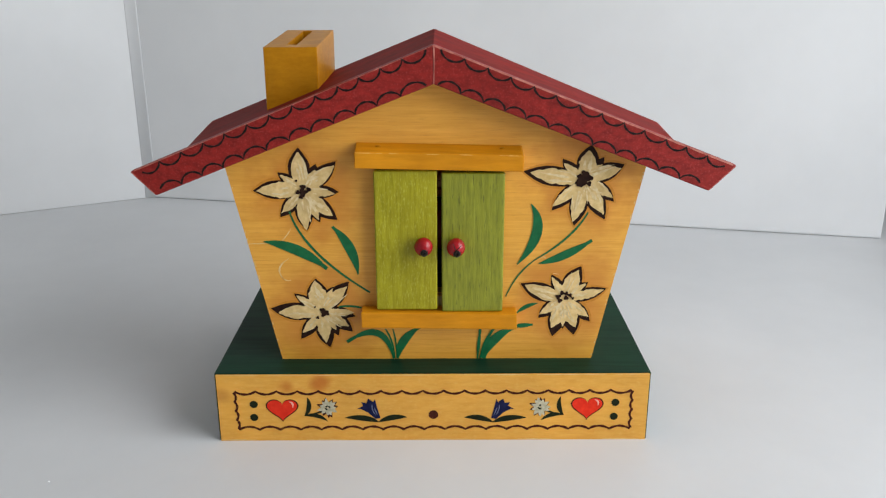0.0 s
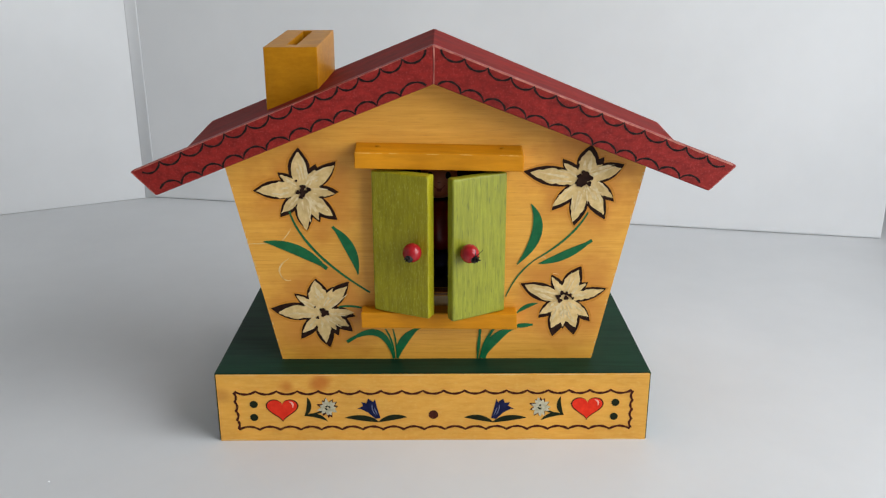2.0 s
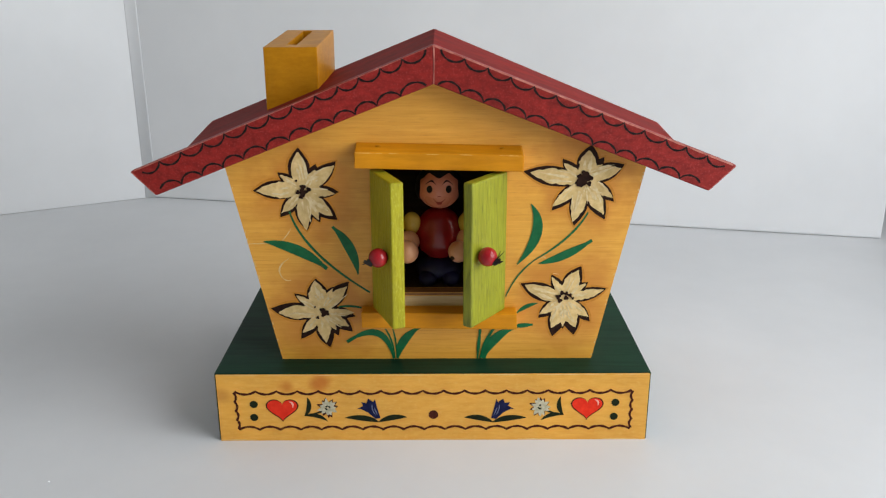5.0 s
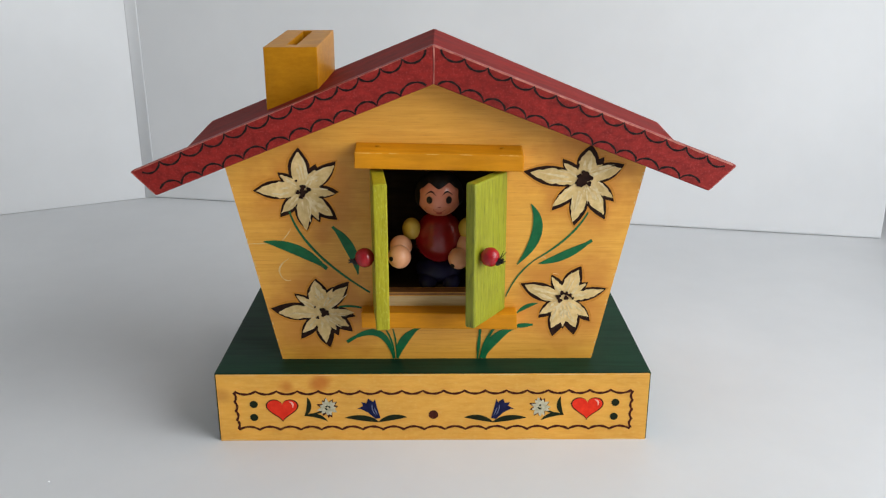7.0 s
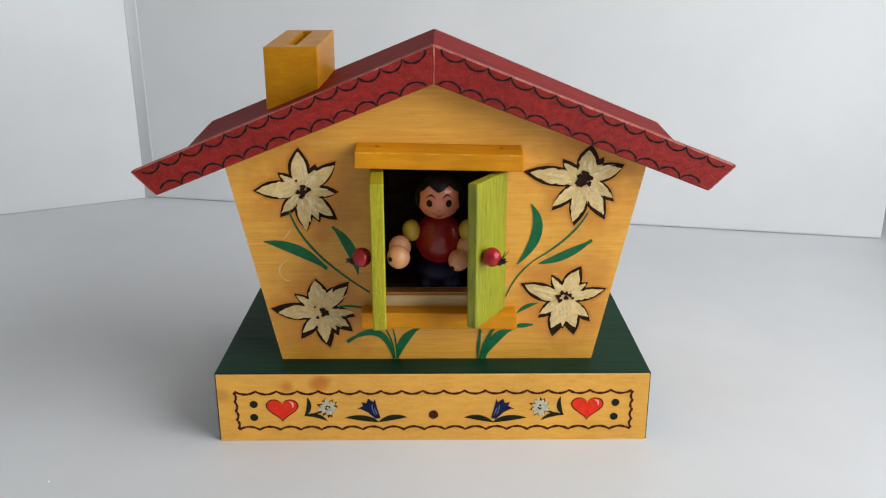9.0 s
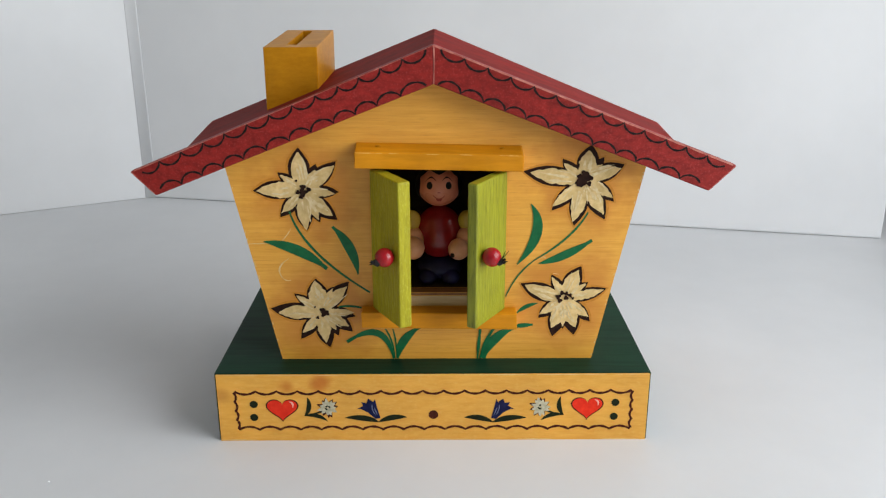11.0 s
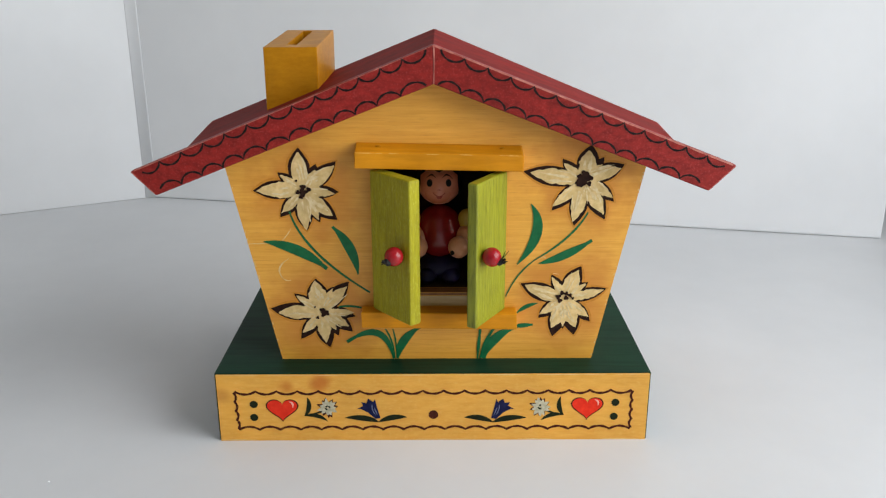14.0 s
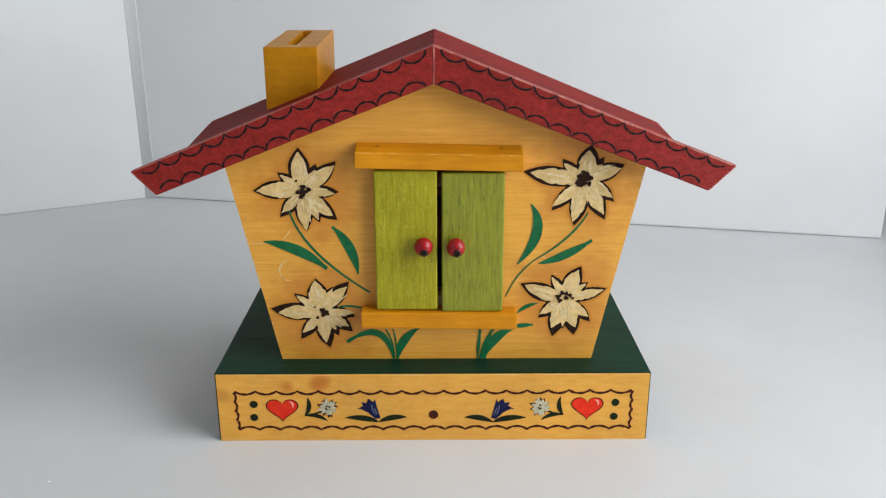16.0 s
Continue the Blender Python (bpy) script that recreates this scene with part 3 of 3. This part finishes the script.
# eyes: blots of scorched brown, offset and radius
edelweiss(-54.6, 110.8, [(93, 18.4, 7.2, 16.3, 1), (62, 12.9, 4.3, 10.4, -5), (41, 19.1, 5.8, 17.2, -3), (-2, 15.2, 3.9, 13.3, -4), (-42, 19.1, 5.8, 16.2, 0), (-64, 15.5, 4.3, 14.1, 0), (-86, 17.5, 5.8, 17.0, -1), (-131, 15.1, 4.3, 13.1, -3), (180, 20.7, 6.7, 19.0, 0), (142, 12.7, 3.4, 10.9, 1)],
          [(0.3, 1.6, 1.2), (0.4, -0.6, 1.5), (2.6, 0.6, 1.0), (-1.8, -0.6, 0.9), (-0.6, -2.6, 0.9), (0.2, -1.6, 1.0), (-2.4, 4.4, 0.5)], 1)
edelweiss(63.8, 115.3, [(80, 14.9, 7.2, 12.2, 2), (50, 12.5, 3.4, 9.6, -9), (21, 17.8, 5.8, 15.9, -4), (-36, 16.3, 4.3, 14.5, 4), (-61, 19.9, 6.3, 17.3, 2), (-89, 14.6, 3.4, 12.8, -1), (-99, 20.4, 6.3, 18.5, -3), (-134, 18.6, 4.3, 16.9, -4), (172, 25.5, 6.7, 22.4, 0), (136, 12.7, 3.4, 10.8, 5)],
          [(0.0, 0.4, 2.4), (0.4, 2.6, 1.5), (2.4, 0.8, 1.4), (-2.2, -0.8, 1.3), (-1.6, -2.0, 1.2), (2.2, -1.6, 1.0), (-2.0, 1.4, 1.0)], 2)
edelweiss(-48.8, 55.7, [(98, 15.6, 7.7, 14.6, 2), (66, 12.8, 3.4, 11.8, -1), (49, 18.6, 5.3, 16.0, -3), (-9, 14.8, 3.4, 13.7, 7), (-36, 16.2, 4.8, 13.1, 5), (-59, 13.3, 3.9, 10.1, 3), (-80, 17.3, 5.8, 14.6, -5), (-127, 16.2, 4.3, 13.1, -5), (176, 22.4, 6.3, 18.7, 5), (144, 14.6, 3.4, 13.0, 1)],
          [(0.2, 0.8, 1.2), (1.6, 0.0, 1.2), (0.6, -1.2, 1.0), (2.4, -0.8, 0.8), (-2.0, -2.6, 0.7), (-3.0, 2.4, 0.4)], 3)
edelweiss(57.7, 61.7, [(65, 16.3, 6.7, 14.0, 1), (36, 12.5, 3.4, 11.3, 0), (14, 18.9, 4.3, 17.4, -1), (-43, 16.2, 4.3, 13.9, 5), (-74, 18.1, 6.3, 14.6, 6), (-90, 14.6, 3.9, 13.0, 0), (-104, 18.7, 6.3, 14.6, -6), (-140, 14.2, 4.3, 12.7, -5), (160, 20.3, 6.3, 18.2, 0), (118, 12.4, 3.4, 11.1, 2)],
          [(-2.6, 0.8, 1.1), (-1.8, -0.9, 1.0), (-0.9, 2.6, 1.0), (0.9, 0.4, 1.0), (1.0, 2.4, 0.8), (2.6, 1.6, 0.9), (3.8, 0.2, 0.6)], 4)


LAYER = [0]


def stroke(name, a, b, c, w, tip=0.12, power=0.8, mat="leaf", on=None, y=None):
    p = bow(a, b, c, 18)
    LAYER[0] += 1
    part(name, ribbon(p, taper(18, w, tip, power), PAINT_Y - 0.06 - 0.012 * (LAYER[0] % 16) if y is None else y, None, 0.12), M[mat], on or front_wall)


def leaf(a, b, c, w, start=0.1, end=0.1, mat="leaf"):
    """A leaf of one brush stroke, its two ends pointed or blunt."""
    n = 22
    p = bow(a, b, c, n)
    LAYER[0] += 1
    widths = [w * max(start + (end - start) * i / n, math.sin(math.pi * i / n) ** 0.8) for i in range(n + 1)]
    part("painted_leaf", ribbon(p, widths, PAINT_Y - 0.06 - 0.012 * (LAYER[0] % 16), None, 0.12), M[mat], front_wall)


def foliage():
    for a, b, c, w in (((-60.6, 101.6), (-55.8, 83.3), (-27.4, 64.7), 1.05), ((66.4, 101.0), (60.4, 89.4), (45.2, 80.2), 0.95), ((45.2, 80.2), (36.4, 74.0), (32.1, 62.6), 0.7),
                       ((-21.1, 47.3), (-17.6, 42.0), (-17.1, 32.9), 0.8), ((-17.8, 47.3), (-16.2, 42.0), (-16.2, 32.9), 0.7), ((-41.3, 58.0), (-36.3, 58.8), (-31.3, 57.5), 1.0)):
        stroke("painted_stem", a, b, c, w, 0.75, 0.3)
    for a, b, c, w, start, end in (((-72.4, 88.3), (-57.3, 86.6), (-45.7, 75.8), 4.7, 0.1, 0.38), ((-42.7, 94.9), (-33.6, 86.4), (-32.3, 73.2), 4.3, 0.3, 0.15), ((-38.3, 41.0), (-21.2, 53.6), (-17.6, 32.9), 3.1, 0.5, 0.3),
                                   ((-5.9, 48.2), (-15.4, 42.0), (-15.6, 32.9), 4.0, 0.4, 0.2), ((42.0, 104.7), (50.3, 93.0), (36.6, 77.5), 4.5, 0.08, 0.08), ((68.7, 88.5), (57.4, 80.6), (46.0, 77.9), 3.7, 0.4, 0.1),
                                   ((36.0, 48.0), (25.0, 43.0), (22.6, 32.9), 4.4, 0.5, 0.5), ((21.1, 47.6), (20.5, 39.6), (20.0, 32.9), 1.5, 0.8, 0.5), ((27.2, 47.4), (23.2, 42.0), (21.2, 32.9), 1.6, 0.7, 0.5),
                                   ((37.0, 54.6), (40.9, 58.6), (46.4, 59.4), 1.9, 0.4, 0.1), ((34.5, 48.3), (40.0, 48.8), (44.4, 49.2), 2.1, 0.7, 0.45)):
        leaf(a, b, c, w, start, end)


foliage()


def scratches():
    for a, b, c, w in (((-62.0, 80.6), (-69.5, 76.0), (-64.5, 70.8), 0.7), ((-66.0, 72.5), (-64.0, 69.6), (-61.5, 70.6), 0.5), ((-80.4, 87.3), (-74.0, 87.2), (-69.0, 87.6), 0.35),
                       ((-60.5, 94.0), (-62.0, 91.0), (-65.2, 88.0), 0.4), ((46.8, 80.5), (48.4, 81.6), (49.4, 79.8), 0.4), ((51.0, 73.0), (53.0, 73.4), (55.0, 72.9), 0.3)):
        part("scratch", ribbon(bow(a, b, c, 10), taper(10, w, 0.2), WALL_Y - 0.06, None, 0.08), M["scratch"], front_wall, "pale scratch in the varnish")

    rng = random.Random(11)
    for side, (xa, xb) in (("l", (-67.6, -86.3)), ("r", (71.2, 89.5))):
        bm = bmesh.new()
        for i in range(16):
            t = rng.uniform(0.02, 0.98)
            x, z = xa + (xb - xa) * t, BASE_H + (120.0 - BASE_H) * t
            d = 0.45 if side == "l" else -0.45
            ribbon([(x + d - 0.12, z - 0.5), (x + d, z), (x + d + 0.1, z + 0.5)], [0.15, rng.uniform(0.3, 0.6), 0.15], WALL_Y - 0.05, bm, 0.08)
        tagged(part("worn_arris", bm, M["scratch"], front_wall, "tiny pale chips along the wall edge"), kind="stuff")


scratches()


# ---- painting on the base front ----
def base_painting():
    Y = -0.12
    # wavy brown border
    def wave(a, b, count, amp, name):
        bm = bmesh.new()
        path = []
        for i in range(count * 8 + 1):
            s = i / (count * 8)
            x, z = a[0] + (b[0] - a[0]) * s, a[1] + (b[1] - a[1]) * s
            d = Vector((b[0] - a[0], b[1] - a[1])).normalized()
            k = amp * (abs(math.sin(math.pi * s * count)) ** 0.8 - 0.5)
            path.append((x - d.y * k, z + d.x * k))
        ribbon(path, [1.0 + 0.18 * math.sin(i * 1.7) for i in range(len(path))], Y, bm, 0.14)
        part(name, bm, M["brown_ink"], panel, "wavy brown border line")
    wave((86.9, 23.9), (-86.6, 23.7), 19, 1.5, "border_line")
    wave((-85.8, 6.3), (87.2, 6.2), 19, 1.5, "border_line")
    wave((-86.7, 23.9), (-85.8, 6.0), 4, 0.9, "border_line")
    wave((87.2, 6.0), (87.2, 24.2), 4, 0.9, "border_line")

    def disc(name, x, z, r, mat, y=Y):
        part(name, plate([(x + r * math.cos(i * math.pi / 10) * (1 + 0.06 * math.sin(3 * i)), z + r * math.sin(i * math.pi / 10)) for i in range(20)], y, None, 0.14), M[mat], panel)

    disc("painted_dot", 0.2, 12.8, 2.1, "brown_ink")
    for x, z in ((-78.6, 18.1), (-78.8, 11.7), (80.1, 18.5), (79.8, 11.6)):
        disc("painted_dot", x, z, 1.75, "moss")

    def heart(x, z, w, h):
        pts = []
        for i in range(48):
            t = i * 2 * math.pi / 48
            pts.append((x + w * 16 * math.sin(t) ** 3 / 32, z + h * (13 * math.cos(t) - 5 * math.cos(2 * t) - 2 * math.cos(3 * t) - math.cos(4 * t)) / 30))
        return pts
    for x, z, s in ((-66.2, 15.9, 1), (67.8, 16.4, 1)):
        part("heart_outline", plate(heart(x, z, 14.4, 11.6), Y, None, 0.14), M["brown_ink"], panel, "dark heart outline")
        part("painted_heart", plate(heart(x, z + 0.1, 13.2, 10.5), Y - 0.1, None, 0.14), M["heart"], panel, "scarlet painted heart")
        part("heart_glint", ribbon(bow((x + 3.0, z + 3.6), (x + 5.4, z + 3.2), (x + 4.6, z + 0.6), 8), taper(8, 0.9), Y - 0.2, None, 0.12), M["heart_light"], panel, "pink brush mark on the heart")
    # small grey edelweiss with dark leaves
    for x, z, s in ((-46.2, 16.4, 1), (47.2, 16.5, -1)):
        bm = bmesh.new()
        rng = random.Random(int(x))
        rim = bmesh.new()
        for i in range(11):
            p, w = petal(x, z, i * 33 + rng.uniform(-10, 10), rng.uniform(4.2, 5.2), 1.7, 0.2, 6)
            ribbon(p, w, Y - 0.002 * i, rim, 0.1)
        part("small_flower_rim", rim, M["brown_ink"], panel, "thin dark rim of the small edelweiss")
        for i in range(11):
            p, w = petal(x, z, i * 33 + rng.uniform(-8, 8), rng.uniform(3.6, 5.0), 1.7, 0.2, 6)
            ribbon(p, w, Y - 0.02 * (i % 4) - 0.05, bm, 0.14)
        part("small_painted_flower", bm, M["grey_paint"], panel, "small pale grey edelweiss")
        bm = bmesh.new()
        for i in range(6):
            a = rng.uniform(0, 6.3)
            plate([(x + 0.9 * math.cos(a) + 0.4 * math.cos(j), z + 0.9 * math.sin(a) + 0.4 * math.sin(j)) for j in range(6)], Y - 0.2 - 0.01 * i, bm, 0.1)
        part("small_flower_eye", bm, M["moss"], panel)
        stroke("small_leaf", (x - s * 8.8, z + 5.0), (x - s * 7.0, z - 0.5), (x - s * 10.4, z - 4.0), 2.1, 0.1, 0.75, "moss", panel, Y)
        stroke("small_leaf", (x - s * 10.4, z - 4.0), (x - s * 5.0, z - 2.6), (x - s * 0.4, z - 6.6), 1.9, 0.1, 0.75, "moss", panel, Y - 0.01)
        stroke("small_stem", (x - s * 8.6, z - 3.9), (x - s * 4.6, z - 2.6), (x - s * 1.6, z - 1.6), 0.8, 0.6, 0.3, "moss", panel, Y - 0.015)
    # blue bell flowers between two long leaves
    for x, z, s in ((-27.6, 15.4, 1), (30.0, 15.2, -1)):
        pts = [(-1.0, 5.4), (1.2, 3.6), (2.0, 5.2), (2.6, 2.0), (4.2, -4.2), (2.0, -4.6), (-1.2, -1.4), (-4.4, 0.4), (-6.0, 0.2), (-3.2, 1.8), (-4.0, 3.6), (-1.8, 3.2)]
        part("painted_bellflower", plate([(x + s * (px + 0.2), z + pz) for px, pz in pts], Y - 0.02, None, 0.14), M["blue"], panel, "navy painted bell flower")
        for k in (0.0, 1.6):
            stroke("bell_glint", (x + s * (1.0 + k * 0.5), z + 2.6 - k), (x + s * (0.4 + k), z + 0.5), (x + s * (2.2 + k * 0.6), z - 2.6), 0.45, 0.2, 0.6, "bell_light", panel, Y - 0.2)
        stroke("long_leaf", (x - s * 11.0, z - 4.0), (x - s * 2.0, z - 3.4), (x + s * 3.6, z - 6.2), 2.7, 0.1, 0.75, "moss", panel, Y - 0.03)
        stroke("long_leaf", (x + s * 3.6, z - 6.2), (x + s * 9.0, z - 3.0), (x + s * 16.0, z - 3.8), 2.6, 0.1, 0.75, "moss", panel, Y - 0.04)


base_painting()


# ---- the little turned doll, one plain mesh; origin on the inner floor below it ----
DOLL = (3.0, 35.5, 64.7)
doll_mats = [M["jumper"], M["skin"], M["hair"], M["sleeve"], M["navy"], M["ink"], M["lip"], M["bead"]]


def make_doll():
    bm = bmesh.new()
    ball((0, 0, 22.0), 11.2, (1, 0.95, 1.12), bm=bm, slot=0)
    ball((0, -2, 6.0), 8.5, (1.25, 1.0, 0.75), bm=bm, slot=4)
    ball((-5.2, -8.5, 3.6), 4.4, (0.95, 1.2, 0.8), bm=bm, slot=4)
    ball((5.2, -8.5, 3.6), 4.4, (0.95, 1.2, 0.8), bm=bm, slot=4)
    hc, hr = Vector((0, -1.5, 44.5)), 9.6
    ball(hc, hr, (1, 1, 0.98), 36, 24, bm=bm, slot=1)
    # black hair all round the face, its fringe cut in scallops; the hem is given as degrees from the middle of the face
    axis = radians(10)
    front, up, side_x = Vector((0, -math.cos(axis), math.sin(axis))), Vector((0, math.sin(axis), math.cos(axis))), Vector((1, 0, 0))
    hem = [(0, 32), (12, 36), (22, 45), (31, 59), (40, 58), (52, 58), (66, 67), (76, 59), (88, 57), (100, 61), (120, 77), (130, 96), (150, 112), (180, 118)]
    n, m = 144, 12
    rows = []
    for i in range(n):
        phi = 2 * math.pi * i / n
        turn = abs(math.degrees(math.atan2(math.sin(phi), math.cos(phi))))
        start = radians(float(np.interp(turn, [h[0] for h in hem], [h[1] for h in hem])))
        col = []
        for j in range(m):
            e = start + (math.pi - start) * j / m
            d = front * math.cos(e) + (up * math.cos(phi) + side_x * math.sin(phi)) * math.sin(e)
            col.append(bm.verts.new(hc + d * (hr + 0.12 + 0.75 * min(1.0, j / 2))))
        rows.append(col)
    back_pole = bm.verts.new(hc - front * (hr + 0.87))
    for i in range(n):
        p, q = rows[i], rows[(i + 1) % n]
        faces = [bm.faces.new((p[j], p[j + 1], q[j + 1], q[j])) for j in range(m - 1)]
        faces.append(bm.faces.new((p[m - 1], back_pole, q[m - 1])))
        for f in faces:
            f.material_index, f.smooth = 2, True

    def on_face(u, v, lift=0.12):
        """A point of the face: u degrees to its side, v degrees up."""
        a, e = radians(u), radians(v)
        return hc + Vector((math.sin(a) * math.cos(e), -math.cos(a) * math.cos(e), math.sin(e) * 0.98)) * (hr + lift)

    def mark(points, slot, lift=0.12):
        f = bm.faces.new([bm.verts.new(on_face(u, v, lift)) for u, v in points])
        f.material_index = slot

    for s in (-1, 1):
        mark([(s * 26 + 8.5 * math.cos(i * 0.45), 13 + 10 * math.sin(i * 0.45)) for i in range(14)], 5)
        for i in range(8):
            a, b = i / 8, (i + 1) / 8
            u0, u1 = s * (10 + 31 * a), s * (10 + 31 * b)
            h0, h1 = (27 - 6 * c + 9 * math.sin(math.pi * c) for c in (a, b))
            mark([(u0, h0), (u1, h1), (u1, h1 + 1.2 + 3.4 * math.sin(math.pi * b)), (u0, h0 + 1.2 + 3.4 * math.sin(math.pi * a))], 2)
    for i in range(10):
        u0, u1 = -16 + i * 3.2, -12.8 + i * 3.2
        h0, h1 = -25 + 11 * (u0 / 16) ** 2, -25 + 11 * (u1 / 16) ** 2
        mark([(u0, h0), (u1, h1), (u1, h1 + 2.8), (u0, h0 + 2.8)], 6)
    mark([(-9, -23.0), (9, -23.0), (5.5, -32), (-5.5, -32)], 6)
    mark([(-5, -5.5), (5, -5.5), (3, -3.0), (-3, -3.0)], 6)
    # the right arm: sleeve bead, bead, fist
    ball((12.4, -3.0, 28.0), 4.6, (0.9, 0.9, 1.1), bm=bm, slot=3)
    ball((11.6, -6.0, 21.6), 4.4, bm=bm, slot=7)
    ball((8.5, -11.4, 17.8), 4.7, (1, 1, 1.04), bm=bm, slot=7)
    ball((-12.2, -3.0, 28.0), 4.6, (0.9, 0.9, 1.1), bm=bm, slot=3)
    made = bmesh.ops.create_cone(bm, segments=14, radius1=1.0, radius2=1.0, depth=0.5, cap_ends=True, matrix=Matrix.Translation((5.7, -15.1, 16.4)) @ Matrix.Rotation(radians(-36), 4, "Z") @ Matrix.Rotation(radians(90), 4, "X"))
    for vert in made["verts"]:
        for f in vert.link_faces:
            f.material_index = 5
    ob = tagged(finish(bm, "wooden_doll", doll_mats), "small turned wooden doll with black hair and crimson jumper", "doll")
    ob.location = Vector(DOLL) * 0.001
    return ob


doll = make_doll()


def make_arm():
    bm = bmesh.new()
    ball((0, 0, 0), 5.0, (1, 1, 1.03), bm=bm, slot=0)
    ball((0.4, 6.2, 2.6), 4.9, bm=bm, slot=0)
    made = bmesh.ops.create_cone(bm, segments=14, radius1=1.0, radius2=1.0, depth=0.5, cap_ends=True, matrix=Matrix.Translation((-3.4, -3.75, 0.2)) @ Matrix.Rotation(radians(-42), 4, "Z") @ Matrix.Rotation(radians(90), 4, "X"))
    for v in made["verts"]:
        for f in v.link_faces:
            f.material_index = 1
    return tagged(finish(bm, "bead_arm", [M["bead"], M["ink"]]), "peach wooden beads threaded as an arm by the shutter", "wooden beads")


bead_arm = make_arm()


# ---- what moves ----
def motions():
    left = [(0, 0.1), (0.4, 0.1), (0.7, 3.1), (1, 10.8), (1.5, 18.6), (2, 25.1), (2.5, 31.2), (3, 37.6), (3.5, 45.7), (4, 53.6), (4.2, 56.1), (5, 67.8), (5.7, 75.4), (6.3, 80.7), (6.5, 81.9), (7, 83.3), (7.5, 85.6), (8, 86.5), (9.2, 86.5), (9.7, 84.2), (10.3, 74.9), (10.9, 63.0), (11.3, 54.9), (11.6, 51.7), (12.5, 51.0), (14, 49.7), (14.5, 39.2), (15, 31.6), (15.5, 26.9), (15.9, 23.2), (15.97, 0.1), (16, 0.1)]
    right = [(0, 0.6), (0.4, 1.4), (0.7, 9.0), (1, 16.9), (1.5, 23.3), (2, 29.5), (2.5, 36.7), (3, 43.4), (3.5, 48.9), (4, 51.6), (4.2, 52.2), (5.2, 54.2), (6.5, 55.9), (7, 56.9), (8, 58.2), (9, 58.9), (11.5, 58.9), (14, 58.9), (14.5, 58.2), (15.5, 57.6), (15.83, 56.9), (15.9, 40.5), (15.97, 0.6), (16, 0.6)]
    lx, rx = PIN_L, PIN_R
    walk(shutter_l, [(t, pose(lx[0] * 0.001, lx[1] * 0.001, 0, 0, 0, -a)) for t, a in left])
    walk(shutter_r, [(t, pose(rx[0] * 0.001, rx[1] * 0.001, 0, 0, 0, a)) for t, a in right])
    # the doll comes forward and leans out, then goes back in: seconds, way forward in mm, lean in degrees
    steps = [(0, -8, -6), (1.5, -7, -5.5), (3, -4, -3.6), (3.5, -2.6, -2.2), (4, 0, -0.6), (4.2, 0, 0.6), (5.2, 0, 8), (6.3, 0, 13.5), (6.5, 0, 14.3), (7, 0, 15.5), (7.5, 0, 17.4), (8, 0, 18), (9.2, 0, 18), (9.8, 0, 15), (10.6, 0, 6.5), (11.3, 0, 1), (11.6, 0, 0), (14, 0, 0), (14.5, -2.8, -2.0), (15, -5, -3.6), (15.5, -6.6, -4.8), (16, -8, -6)]
    walk(doll, [(t, pose(DOLL[0] * 0.001, (DOLL[1] - go) * 0.001, DOLL[2] * 0.001, lean, 0, 0)) for t, go, lean in steps])
    # the bead arm swings aside with the shutter
    arm = [(0, -5.3, 33, 83.5, 0), (3, -6.4, 27.0, 83, 0), (4, -7.8, 23.5, 82.9, 0), (4.2, -8.28, 22.6, 82.8, 0), (5.2, -11.59, 16.8, 82.5, 0), (6.3, -13.63, 13.2, 82.3, 0), (7, -14.11, 12.4, 82.2, 0), (8, -14.5, 12, 82.2, 0), (9.2, -14.5, 12, 82.2, 0), (9.8, -13.16, 14.2, 82.3, 0), (10.6, -9.78, 20, 82.6, 0), (11.3, -7.6, 23.6, 82.8, 0), (11.6, -7.1, 24, 82.8, 0), (14, -7.1, 24, 82.8, 0), (14.5, -6.5, 27.0, 83, 0), (15.5, -5.8, 30.0, 83.3, 0), (16, -5.3, 33, 83.5, 0)]
    walk(bead_arm, [(t, pose(x * 0.001, y * 0.001, z * 0.001, 0, 0, turn)) for t, x, y, z, turn in arm])


motions()
